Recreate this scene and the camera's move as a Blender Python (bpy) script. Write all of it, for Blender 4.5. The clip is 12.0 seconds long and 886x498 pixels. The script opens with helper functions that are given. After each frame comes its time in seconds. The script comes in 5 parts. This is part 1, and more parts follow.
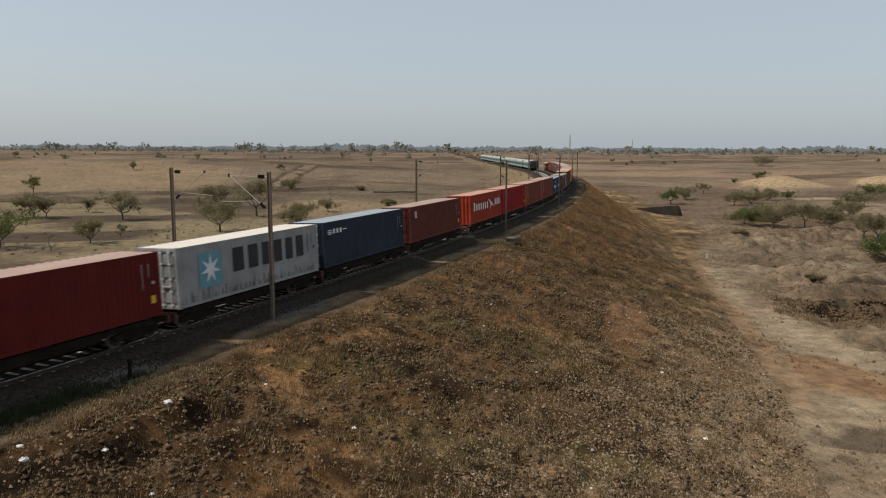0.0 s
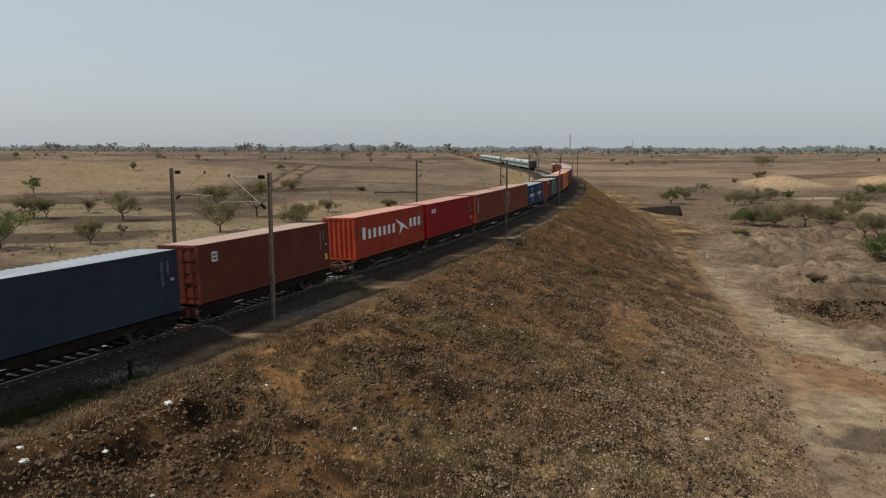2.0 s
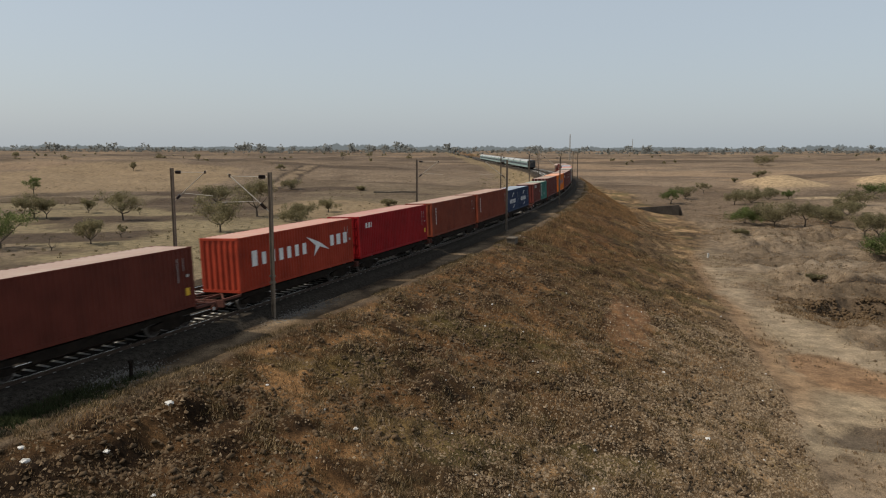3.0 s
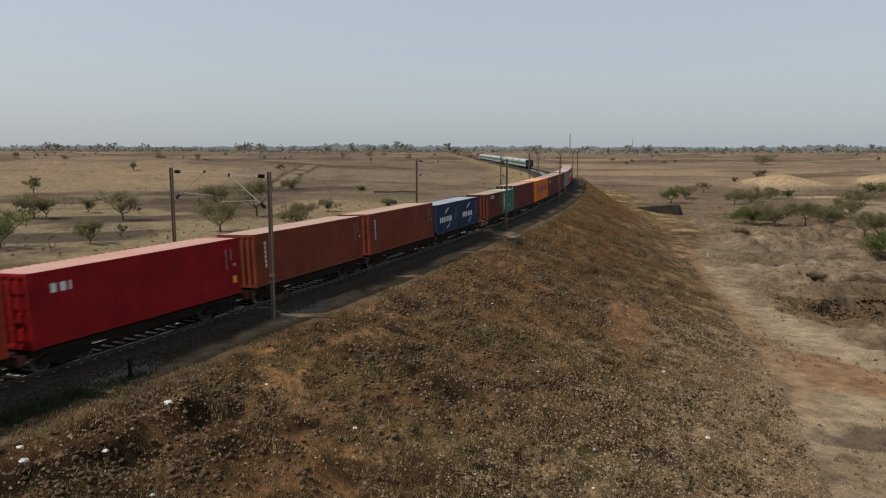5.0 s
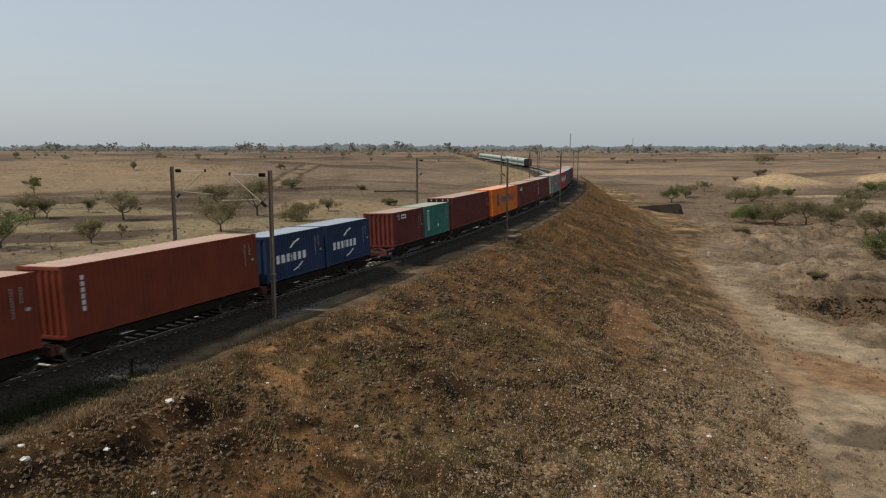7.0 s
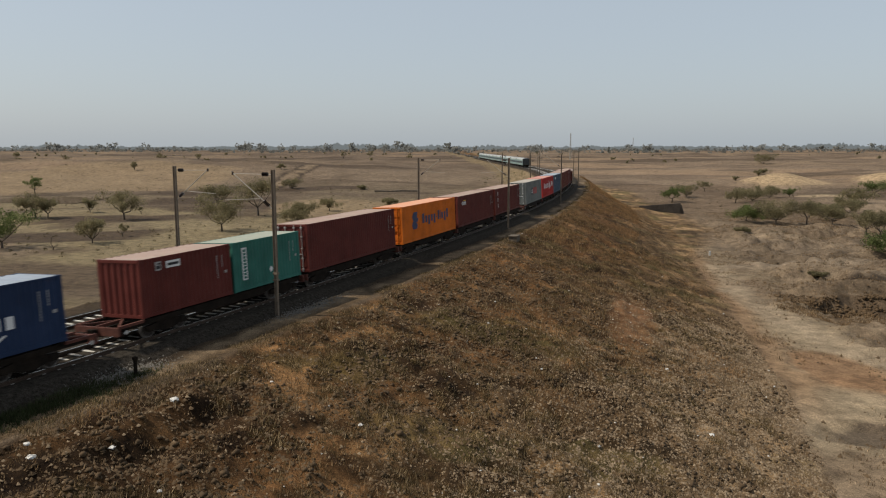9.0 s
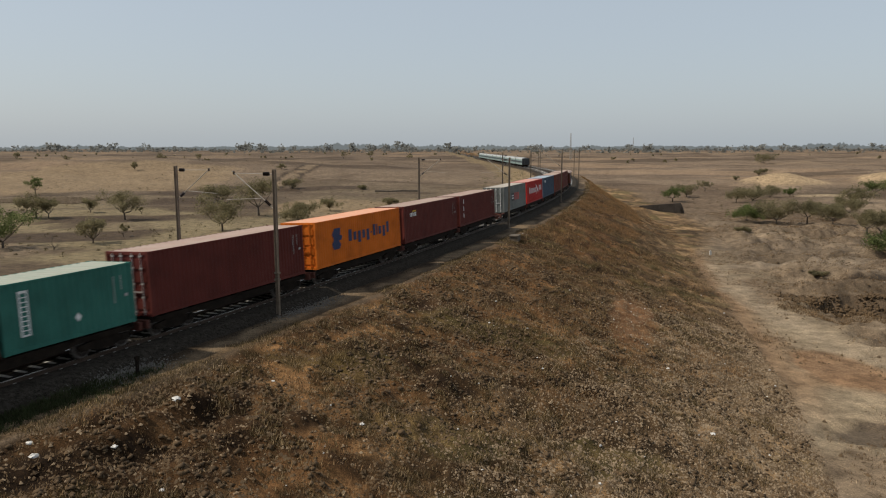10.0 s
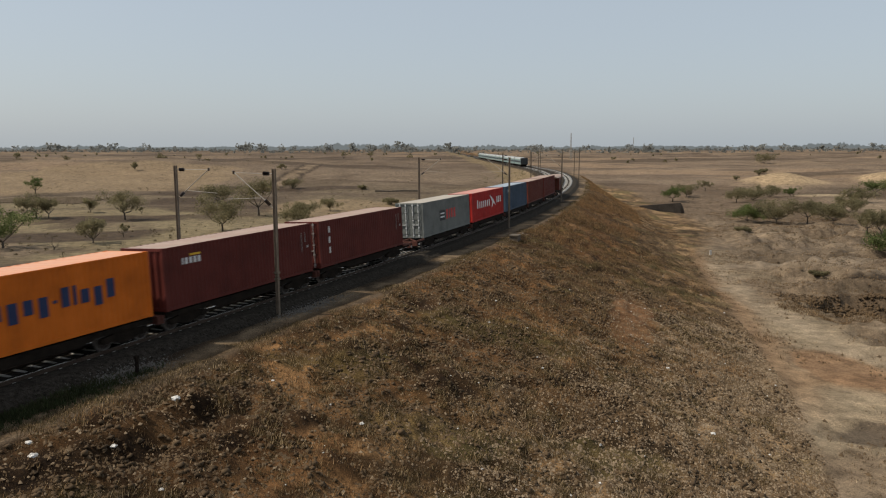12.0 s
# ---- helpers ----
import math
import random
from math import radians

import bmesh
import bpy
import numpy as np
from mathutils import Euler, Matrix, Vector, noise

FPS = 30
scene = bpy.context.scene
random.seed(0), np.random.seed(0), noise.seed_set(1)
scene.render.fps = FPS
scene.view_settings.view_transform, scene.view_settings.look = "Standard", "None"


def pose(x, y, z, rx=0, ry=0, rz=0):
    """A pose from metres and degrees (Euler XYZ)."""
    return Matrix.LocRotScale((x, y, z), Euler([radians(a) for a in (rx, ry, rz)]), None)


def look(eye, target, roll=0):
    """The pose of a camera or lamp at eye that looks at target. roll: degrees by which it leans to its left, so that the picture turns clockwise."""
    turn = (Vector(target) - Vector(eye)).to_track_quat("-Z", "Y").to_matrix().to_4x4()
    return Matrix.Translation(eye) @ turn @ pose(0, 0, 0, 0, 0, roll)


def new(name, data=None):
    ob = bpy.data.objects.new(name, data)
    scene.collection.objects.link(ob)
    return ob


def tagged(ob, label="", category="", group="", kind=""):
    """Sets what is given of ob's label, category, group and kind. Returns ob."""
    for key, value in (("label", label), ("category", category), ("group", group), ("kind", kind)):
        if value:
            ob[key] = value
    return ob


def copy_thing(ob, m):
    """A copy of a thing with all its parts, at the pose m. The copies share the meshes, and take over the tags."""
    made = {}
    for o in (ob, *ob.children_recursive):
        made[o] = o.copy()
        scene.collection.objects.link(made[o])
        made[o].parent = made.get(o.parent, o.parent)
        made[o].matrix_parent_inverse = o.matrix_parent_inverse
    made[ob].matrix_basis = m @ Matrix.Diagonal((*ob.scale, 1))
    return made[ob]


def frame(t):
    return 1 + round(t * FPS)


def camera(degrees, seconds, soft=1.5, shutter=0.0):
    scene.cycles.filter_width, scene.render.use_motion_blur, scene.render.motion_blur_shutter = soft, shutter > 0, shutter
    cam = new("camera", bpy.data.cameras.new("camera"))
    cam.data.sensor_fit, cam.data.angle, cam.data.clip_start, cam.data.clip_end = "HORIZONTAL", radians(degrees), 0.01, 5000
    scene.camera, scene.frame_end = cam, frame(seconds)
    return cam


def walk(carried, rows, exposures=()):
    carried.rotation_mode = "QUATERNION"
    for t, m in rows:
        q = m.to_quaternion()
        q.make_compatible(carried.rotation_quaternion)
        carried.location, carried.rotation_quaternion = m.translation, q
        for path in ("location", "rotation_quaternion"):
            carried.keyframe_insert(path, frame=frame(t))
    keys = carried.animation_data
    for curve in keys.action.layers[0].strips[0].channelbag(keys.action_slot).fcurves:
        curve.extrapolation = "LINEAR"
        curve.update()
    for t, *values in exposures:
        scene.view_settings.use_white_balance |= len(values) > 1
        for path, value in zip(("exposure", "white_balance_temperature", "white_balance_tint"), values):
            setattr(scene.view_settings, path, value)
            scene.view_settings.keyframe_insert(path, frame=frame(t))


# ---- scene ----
EXPOSURE, SKY_STRENGTH, SUN_STRENGTH = 0.0, 0.097, 4.4
HAZE = (0.590, 0.655, 0.712)     # radiance of the haze

cam = camera(62.08, 12.0, soft=1.1, shutter=0.4)

# A hovering drone: drift of the eye (m) and small turns (milliradians: down, left, clockwise)
DRIFT = [
    (0, 0.000, 0.000, 0.000, 0.000, 0.000, 0.000),
    (0.5, -0.046, 0.017, -0.007, -0.127, 0.036, -0.294),
    (1, -0.068, 0.025, 0.010, -0.118, 0.098, -0.749),
    (1.5, -0.041, 0.044, 0.016, -0.066, 0.214, -1.193),
    (2, -0.022, 0.060, 0.001, -0.171, 0.319, -1.297),
    (3, -0.050, 0.058, -0.004, 0.019, 0.286, -2.029),
    (5, -0.027, 0.100, -0.031, 0.431, 0.382, -2.694),
    (6, -0.011, 0.121, -0.056, 0.705, 0.684, -3.018),
    (7, -0.055, 0.110, -0.082, 1.025, 0.875, -3.747),
    (9, -0.189, 0.050, -0.127, 0.958, 1.125, -4.485),
    (9.5, -0.198, 0.021, -0.144, 0.959, 1.437, -4.885),
    (10.5, -0.260, 0.023, -0.150, 0.968, 1.434, -5.224),
    (11.5, -0.248, 0.040, -0.166, 0.921, 1.604, -5.423),
    (12, -0.217, 0.039, -0.180, 0.865, 1.776, -5.506),
]
EYE = Vector((0.0, 0.0, 8.5575))
TILT, LEAN = 0.1361, 0.0043


def hover(dx, dy, dz, down, left, lean):
    p, y = TILT + down / 1000, left / 1000
    eye = EYE + Vector((dx, dy, dz))
    way = Vector((-math.sin(y) * math.cos(p), math.cos(y) * math.cos(p), -math.sin(p)))
    return look(eye, eye + way * 50, math.degrees(LEAN + lean / 1000))


walk(cam, [(t, hover(*rest)) for t, *rest in DRIFT], exposures=[(0, EXPOSURE), (12, EXPOSURE)])

# ---- world and sun: hazy late-morning sun from the far side of the line ----
SUN_ELEV, SUN_FROM = 49.0, 183.0   # degrees; SUN_FROM is measured from +x, anticlockwise
world = bpy.data.worlds.new("hazy_sky")
scene.world = world
world.use_nodes = True
wn = world.node_tree
wn.nodes.clear()
sky = wn.nodes.new("ShaderNodeTexSky")
sky.sky_type = "NISHITA"
sky.sun_disc = False
sky.sun_elevation = radians(SUN_ELEV)
sky.sun_rotation = radians(90.0 - SUN_FROM)
sky.air_density, sky.dust_density, sky.ozone_density = 1.0, 2.4, 1.2
wbg = wn.nodes.new("ShaderNodeBackground")
wbg.inputs["Strength"].default_value = SKY_STRENGTH
wout = wn.nodes.new("ShaderNodeOutputWorld")
haze = wn.nodes.new("ShaderNodeMix")     # thin even haze over the clear sky
haze.data_type, haze.blend_type = "RGBA", "MIX"
haze.inputs[0].default_value = 0.60
haze.inputs[7].default_value = (HAZE[0] / SKY_STRENGTH, HAZE[1] / SKY_STRENGTH, HAZE[2] / SKY_STRENGTH, 1)
wn.links.new(sky.outputs[0], haze.inputs[6])
wn.links.new(haze.outputs[2], wbg.inputs["Color"])
wn.links.new(wbg.outputs[0], wout.inputs["Surface"])

sun_data = bpy.data.lights.new("sun", "SUN")
sun_data.energy, sun_data.angle, sun_data.color = SUN_STRENGTH, radians(1.0), (1.0, 0.92, 0.79)
sun = new("sun", sun_data)
_e, _a = radians(SUN_ELEV), radians(SUN_FROM)
sun.matrix_world = look((-60, 20, 60), Vector((-60, 20, 60)) - Vector((math.cos(_a) * math.cos(_e), math.sin(_a) * math.cos(_e), math.sin(_e))))

# ---- the line of the railway: a left-hand curve that runs out straight ----
_S = np.arange(-80.0, 1500.0, 0.5)
_K = np.where(_S < 280, (-0.1324 - 0.0134 * _S / 100) / 100, 0.0)
_H = np.concatenate([[0], np.cumsum((_K[1:] + _K[:-1]) / 2 * 0.5)])
_I = int(np.argmin(abs(_S)))
_H = _H - _H[_I] + 0.3978
_X = np.concatenate([[0], np.cumsum(np.sin((_H[1:] + _H[:-1]) / 2) * 0.5)])
_Y = np.concatenate([[0], np.cumsum(np.cos((_H[1:] + _H[:-1]) / 2) * 0.5)])
_X, _Y = _X - _X[_I] - 13.96, _Y - _Y[_I] + 33.0
CANT = 0.0429          # outer (right) rail raised
LEFT_TRACK = -5.0      # centre of the second track


def rail_point(s, off=0.0, z=0.0):
    """World place at s metres along the near track, off metres to its right."""
    x, y, h = np.interp(s, _S, _X), np.interp(s, _S, _Y), np.interp(s, _S, _H)
    return Vector((x + off * math.cos(h), y - off * math.sin(h), z))


def rail_pose(s, off=0.0, z=0.0, cant=True):
    """Pose with +x along the line (away), +y to its left, z up."""
    h = float(np.interp(s, _S, _H))
    m = Matrix.Translation(rail_point(s, off, z)) @ Matrix.Rotation(math.pi / 2 - h, 4, "Z")
    return m @ Matrix.Rotation(-CANT, 4, "X") if cant else m


def along(x, y):
    """Arrays of (s, off) for arrays of world x, y."""
    cs, cx, cy, ch = _S[::8], _X[::8], _Y[::8], _H[::8]
    s, o = np.empty(len(x)), np.empty(len(x))
    for a in range(0, len(x), 20000):
        xa, ya = x[a:a + 20000], y[a:a + 20000]
        i = np.argmin((xa[:, None] - cx) ** 2 + (ya[:, None] - cy) ** 2, axis=1)
        dx, dy = xa - cx[i], ya - cy[i]
        t = np.clip(dx * np.sin(ch[i]) + dy * np.cos(ch[i]), -3, 3)
        s[a:a + 20000] = cs[i] + t
        x2, y2, h2 = np.interp(cs[i] + t, _S, _X), np.interp(cs[i] + t, _S, _Y), np.interp(cs[i] + t, _S, _H)
        o[a:a + 20000] = (xa - x2) * np.cos(h2) - (ya - y2) * np.sin(h2)
    return s, o


# ---- noise on arrays ----
_LAT = np.random.RandomState(5).rand(256, 256)


def vnoise(x, y, size):
    u, v = np.asarray(x) / size + 1000.3, np.asarray(y) / size + 1000.7
    i, j = np.floor(u).astype(int), np.floor(v).astype(int)
    f, g = u - i, v - j
    f, g = f * f * (3 - 2 * f), g * g * (3 - 2 * g)
    i0, j0, i1, j1 = i % 256, j % 256, (i + 1) % 256, (j + 1) % 256
    return (_LAT[i0, j0] * (1 - f) + _LAT[i1, j0] * f) * (1 - g) + (_LAT[i0, j1] * (1 - f) + _LAT[i1, j1] * f) * g


def fbm(x, y, size, octaves=4):
    t, a, n = 0, 1.0, 0
    for k in range(octaves):
        t, n = t + a * vnoise(x + 17 * k, y - 31 * k, size / 2 ** k), n + a
        a *= 0.5
    return t / n


def ramp(v, a, b):
    t = np.clip((v - a) / (b - a), 0, 1)
    return t * t * (3 - 2 * t)


# ---- materials ----
def shader(name, rough=0.8, metal=0.0, spec=0.3):
    m = bpy.data.materials.new(name)
    m.use_nodes = True
    n = m.node_tree
    b = n.nodes["Principled BSDF"]
    b.inputs["Roughness"].default_value, b.inputs["Metallic"].default_value = rough, metal
    b.inputs["Specular IOR Level"].default_value = spec
    return m, n, b


def noise_node(n, coords, scale, detail=4.0, rough=0.6):
    t = n.nodes.new("ShaderNodeTexNoise")
    t.inputs["Scale"].default_value, t.inputs["Detail"].default_value, t.inputs["Roughness"].default_value = scale, detail, rough
    n.links.new(coords, t.inputs["Vector"])
    return t.outputs["Fac"]


def ramp_node(n, fac, stops):
    r = n.nodes.new("ShaderNodeValToRGB")
    e = r.color_ramp.elements
    while len(e) < len(stops):
        e.new(0.5)
    for k, (p, c) in zip(e, stops):
        k.position, k.color = p, (*c, 1) if len(c) == 3 else c
    n.links.new(fac, r.inputs["Fac"])
    return r.outputs["Color"]


def mix_node(n, kind, fac, a, b):
    m = n.nodes.new("ShaderNodeMix")
    m.data_type, m.blend_type, m.clamp_result = "RGBA", kind, False
    for value, i in ((fac, 0), (a, 6), (b, 7)):
        if isinstance(value, (int, float)):
            m.inputs[i].default_value = value
        elif isinstance(value, tuple):
            m.inputs[i].default_value = (*value, 1)
        else:
            n.links.new(value, m.inputs[i])
    return m.outputs[2]


def bump_node(n, height, b, strength, dist):
    k = n.nodes.new("ShaderNodeBump")
    k.inputs["Strength"].default_value, k.inputs["Distance"].default_value = strength, dist
    n.links.new(height, k.inputs["Height"])
    n.links.new(k.outputs["Normal"], b.inputs["Normal"])


def grained(name, dark, light, scale=3.0, fine=40.0, rough=0.85, metal=0.0, bump=0.3, dist=0.02, world=False, spec=0.3):
    """Two-scale mottled surface between two colours."""
    m, n, b = shader(name, rough, metal, spec)
    if world:
        co = n.nodes.new("ShaderNodeNewGeometry").outputs["Position"]
    else:
        co = n.nodes.new("ShaderNodeTexCoord").outputs["Object"]
    big, small = noise_node(n, co, scale), noise_node(n, co, fine, 3)
    mx = n.nodes.new("ShaderNodeMath")
    mx.operation = "MULTIPLY_ADD"
    n.links.new(small, mx.inputs[0])
    mx.inputs[1].default_value = 0.5
    hf = n.nodes.new("ShaderNodeMath")
    hf.operation = "MULTIPLY"
    n.links.new(big, hf.inputs[0])
    hf.inputs[1].default_value = 0.5
    n.links.new(hf.outputs[0], mx.inputs[2])
    n.links.new(ramp_node(n, mx.outputs[0], [(0.35, dark), (0.65, light)]), b.inputs["Base Color"])
    bump_node(n, small, b, bump, dist)
    return m


def paint(name, col, rust=0.25, dust=0.15):
    """Weathered container paint: faded patches, rust runs, road dust."""
    m, n, b = shader(name, 0.6, 0.0, 0.15)
    co = n.nodes.new("ShaderNodeTexCoord").outputs["Object"]
    mp = n.nodes.new("ShaderNodeMapping")
    mp.inputs["Scale"].default_value = (1.0, 1.0, 0.18)
    n.links.new(co, mp.inputs["Vector"])
    streak = noise_node(n, mp.outputs[0], 3.5, 6, 0.7)
    patch = noise_node(n, co, 0.7, 4)
    fine = noise_node(n, co, 30, 3)
    dark = tuple(c * 0.72 for c in col)
    pale = tuple(min(1, c * 1.15 + 0.004) for c in col)
    base = ramp_node(n, patch, [(0.3, dark), (0.55, col), (0.8, pale)])
    f1 = ramp_node(n, streak, [(0.60 - 0.12 * (rust > 0.5), (0, 0, 0)), (0.78 - 0.1 * (rust > 0.5), (rust, rust, rust))])
    base = mix_node(n, "MIX", f1, base, (0.10, 0.042, 0.02))
    f2 = ramp_node(n, fine, [(0.45, (0, 0, 0)), (0.8, (dust, dust, dust))])
    base = mix_node(n, "MIX", f2, base, (0.30, 0.24, 0.18))
    n.links.new(base, b.inputs["Base Color"])
    bump_node(n, patch, b, 0.25, 0.03)
    return m


def roof_paint(name, col):
    """Dusty container roof, sunlight put into a tone paler than the sides; blue goes a cold white."""
    pale_tint = (0.40, 0.45, 0.50) if col[2] > 1.4 * col[0] and col[2] > col[1] else (0.44, 0.37, 0.305)
    m, n, b = shader(name, 0.7, 0.0, 0.3)
    co = n.nodes.new("ShaderNodeTexCoord").outputs["Object"]
    patch, fine = noise_node(n, co, 0.9, 5), noise_node(n, co, 12, 4)
    faded = tuple(0.55 * c + 0.45 * d for c, d in zip(col, pale_tint))
    dusty = tuple(0.38 * c + 0.62 * d for c, d in zip(col, pale_tint))
    base = ramp_node(n, patch, [(0.3, faded), (0.7, dusty)])
    f = ramp_node(n, fine, [(0.55, (0, 0, 0)), (0.75, (0.5, 0.5, 0.5))])
    base = mix_node(n, "MIX", f, base, (0.22, 0.13, 0.08))
    n.links.new(base, b.inputs["Base Color"])
    return m


def ground_material():
    m, n, b = shader("dry_ground", 0.95, 0.0, 0.1)
    at = n.nodes.new("ShaderNodeAttribute")
    at.attribute_name = "soil"
    co = n.nodes.new("ShaderNodeNewGeometry").outputs["Position"]
    grit = noise_node(n, co, 19.0, 4, 0.7)
    fine, mid, wide = noise_node(n, co, 6.0, 6, 0.8), noise_node(n, co, 0.8, 5, 0.65), noise_node(n, co, 0.09, 5, 0.65)
    col = mix_node(n, "MULTIPLY", 1.0, at.outputs["Color"], ramp_node(n, fine, [(0.25, (0.50, 0.49, 0.47)), (0.5, (0.98, 0.98, 0.98)), (0.75, (1.5, 1.47, 1.42))]))
    col = mix_node(n, "MULTIPLY", 1.0, col, ramp_node(n, mid, [(0.28, (0.52, 0.50, 0.48)), (0.5, (0.98, 0.98, 0.98)), (0.72, (1.45, 1.43, 1.40))]))
    col = mix_node(n, "MULTIPLY", 1.0, col, ramp_node(n, wide, [(0.25, (0.80, 0.79, 0.78)), (0.75, (1.2, 1.2, 1.2))]))
    col = mix_node(n, "MULTIPLY", 1.0, col, ramp_node(n, grit, [(0.32, (0.50, 0.49, 0.47)), (0.5, (1.02, 1.02, 1.02)), (0.70, (1.75, 1.7, 1.6))]))
    n.links.new(col, b.inputs["Base Color"])
    both = n.nodes.new("ShaderNodeMath")
    both.operation = "ADD"
    n.links.new(fine, both.inputs[0])
    n.links.new(grit, both.inputs[1])
    bump_node(n, both.outputs[0], b, 0.6, 0.12)
    return m


def blades_material(name, stops, thin=0.0):
    m, n, b = shader(name, 0.9, 0.0, 0.1)
    g = n.nodes.new("ShaderNodeNewGeometry")
    isl = ramp_node(n, g.outputs["Random Per Island"], stops)
    zone = noise_node(n, g.outputs["Position"], 0.35, 4)
    col = mix_node(n, "MULTIPLY", 1.0, isl, ramp_node(n, zone, [(0.3, (0.65, 0.62, 0.6)), (0.7, (1.35, 1.25, 1.15))]))
    n.links.new(col, b.inputs["Base Color"])
    if thin:
        tr = n.nodes.new("ShaderNodeBsdfTranslucent")
        n.links.new(col, tr.inputs["Color"])
        mx = n.nodes.new("ShaderNodeMixShader")
        mx.inputs[0].default_value = thin
        n.links.new(b.outputs[0], mx.inputs[1])
        n.links.new(tr.outputs[0], mx.inputs[2])
        n.links.new(mx.outputs[0], n.nodes["Material Output"].inputs["Surface"])
    return m


GROUND = ground_material()
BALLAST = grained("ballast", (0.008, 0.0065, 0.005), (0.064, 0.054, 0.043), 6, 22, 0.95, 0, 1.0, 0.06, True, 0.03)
CONCRETE = grained("concrete", (0.26, 0.24, 0.21), (0.62, 0.59, 0.54), 2.5, 14, 0.9)
RAIL_STEEL = grained("rail_steel", (0.035, 0.022, 0.015), (0.10, 0.07, 0.052), 2, 30, 0.5, 0.4)
RAIL_TOP = grained("polished_rail_head", (0.45, 0.44, 0.43), (0.62, 0.61, 0.60), 2, 30, 0.25, 0.9)
MAST_STEEL = grained("mast_steel", (0.105, 0.080, 0.058), (0.235, 0.185, 0.135), 2, 20, 0.75, 0.1)
TUBE_STEEL = grained("galvanised_tube", (0.22, 0.20, 0.17), (0.40, 0.37, 0.32), 3, 20, 0.6, 0.1)
INSULATOR = grained("brown_insulator", (0.015, 0.010, 0.008), (0.035, 0.022, 0.018), 4, 30, 0.3)
UNDERFRAME = grained("wagon_underframe", (0.007, 0.006, 0.005), (0.026, 0.019, 0.014), 3, 25, 0.85, spec=0.05)
WAGON_RED = grained("wagon_red_oxide", (0.045, 0.014, 0.009), (0.125, 0.042, 0.028), 2, 20, 0.8)
WHEEL = grained("wheel_steel", (0.03, 0.025, 0.022), (0.10, 0.085, 0.075), 4, 30, 0.5, 0.5)
TREAD = grained("wheel_tread", (0.10, 0.09, 0.08), (0.20, 0.185, 0.17), 4, 30, 0.4, 0.6)
GALV = grained("galvanised_rod", (0.35, 0.33, 0.31), (0.55, 0.53, 0.50), 4, 30, 0.5, 0.3)
GRIME = grained("rusty_grime", (0.10, 0.075, 0.055), (0.20, 0.165, 0.135), 3, 14, 0.9)
CODE_GREY = grained("faded_marking", (0.26, 0.25, 0.24), (0.42, 0.41, 0.39), 2, 20, 0.7)
WHITE = grained("white_lettering", (0.55, 0.55, 0.54), (0.74, 0.74, 0.72), 2, 20, 0.6)
BLACK = grained("black_lettering", (0.012, 0.012, 0.014), (0.03, 0.03, 0.033), 2, 20, 0.6)
NAVY = grained("navy_lettering", (0.010, 0.022, 0.07), (0.018, 0.035, 0.10), 2, 20, 0.5)
SKYBLUE = grained("sky_blue_panel", (0.085, 0.21, 0.26), (0.15, 0.30, 0.35), 2, 9, 0.6)
YELLOW = grained("yellow_plate", (0.55, 0.32, 0.02), (0.70, 0.42, 0.04), 2, 20, 0.6)
RED_INK = grained("red_lettering", (0.40, 0.035, 0.03), (0.52, 0.06, 0.05), 2, 20, 0.6)
CLOD = grained("earth_clod", (0.040, 0.025, 0.012), (0.112, 0.071, 0.036), 0.6, 5, 0.95, 0, 0.5, 0.03, True)
SLAB = grained("weathered_slab", (0.060, 0.048, 0.036), (0.150, 0.122, 0.092), 2, 12, 0.95)
STONE = grained("slope_stone", (0.080, 0.056, 0.033), (0.255, 0.185, 0.115), 2, 9, 0.95, 0, 0.5, 0.03, True)
GREY_STONE = grained("grey_stone", (0.045, 0.040, 0.034), (0.17, 0.155, 0.135), 3, 9, 0.95, 0, 0.5, 0.03, True)
GRAVEL = grained("bank_gravel", (0.048, 0.033, 0.020), (0.275, 0.202, 0.128), 3, 7, 0.95, 0, 0.5, 0.03, True)
PALE = grained("pale_litter", (0.34, 0.32, 0.29), (0.66, 0.64, 0.60), 3, 20, 0.7)
# the shade on the wall's near face is put into this masonry tone
SHADED_WALL = grained("shaded_masonry", (0.020, 0.016, 0.013), (0.055, 0.045, 0.036), 0.8, 8, 0.95, 0, 0.6, 0.05, True)
BARK = grained("bark", (0.045, 0.036, 0.028), (0.12, 0.095, 0.07), 4, 25, 0.95)
STRAW = blades_material("dry_grass", [(0.0, (0.050, 0.033, 0.017)), (0.4, (0.112, 0.074, 0.038)), (0.8, (0.195, 0.135, 0.074)), (0.94, (0.28, 0.20, 0.115)), (1.0, (0.44, 0.35, 0.24))], 0.25)
RUSSET = blades_material("russet_grass", [(0.0, (0.085, 0.050, 0.023)), (0.5, (0.175, 0.108, 0.053)), (1.0, (0.29, 0.195, 0.105))], 0.25)
GREEN_BLADES = blades_material("green_weed", [(0.0, (0.018, 0.024, 0.010)), (1.0, (0.052, 0.066, 0.028))], 0.2)
LEAF_OLIVE = blades_material("olive_leaves", [(0.0, (0.105, 0.100, 0.058)), (0.5, (0.180, 0.168, 0.098)), (1.0, (0.26, 0.235, 0.142))], 0.5)
LEAF_GREEN = blades_material("green_leaves", [(0.0, (0.058, 0.080, 0.027)), (0.5, (0.105, 0.135, 0.050)), (1.0, (0.17, 0.205, 0.085))], 0.45)
# haze over the far trees is put into this pale grey-green
LEAF_FAR = blades_material("hazed_leaves", [(0.0, (0.19, 0.205, 0.20)), (1.0, (0.26, 0.275, 0.265))], 0.5)
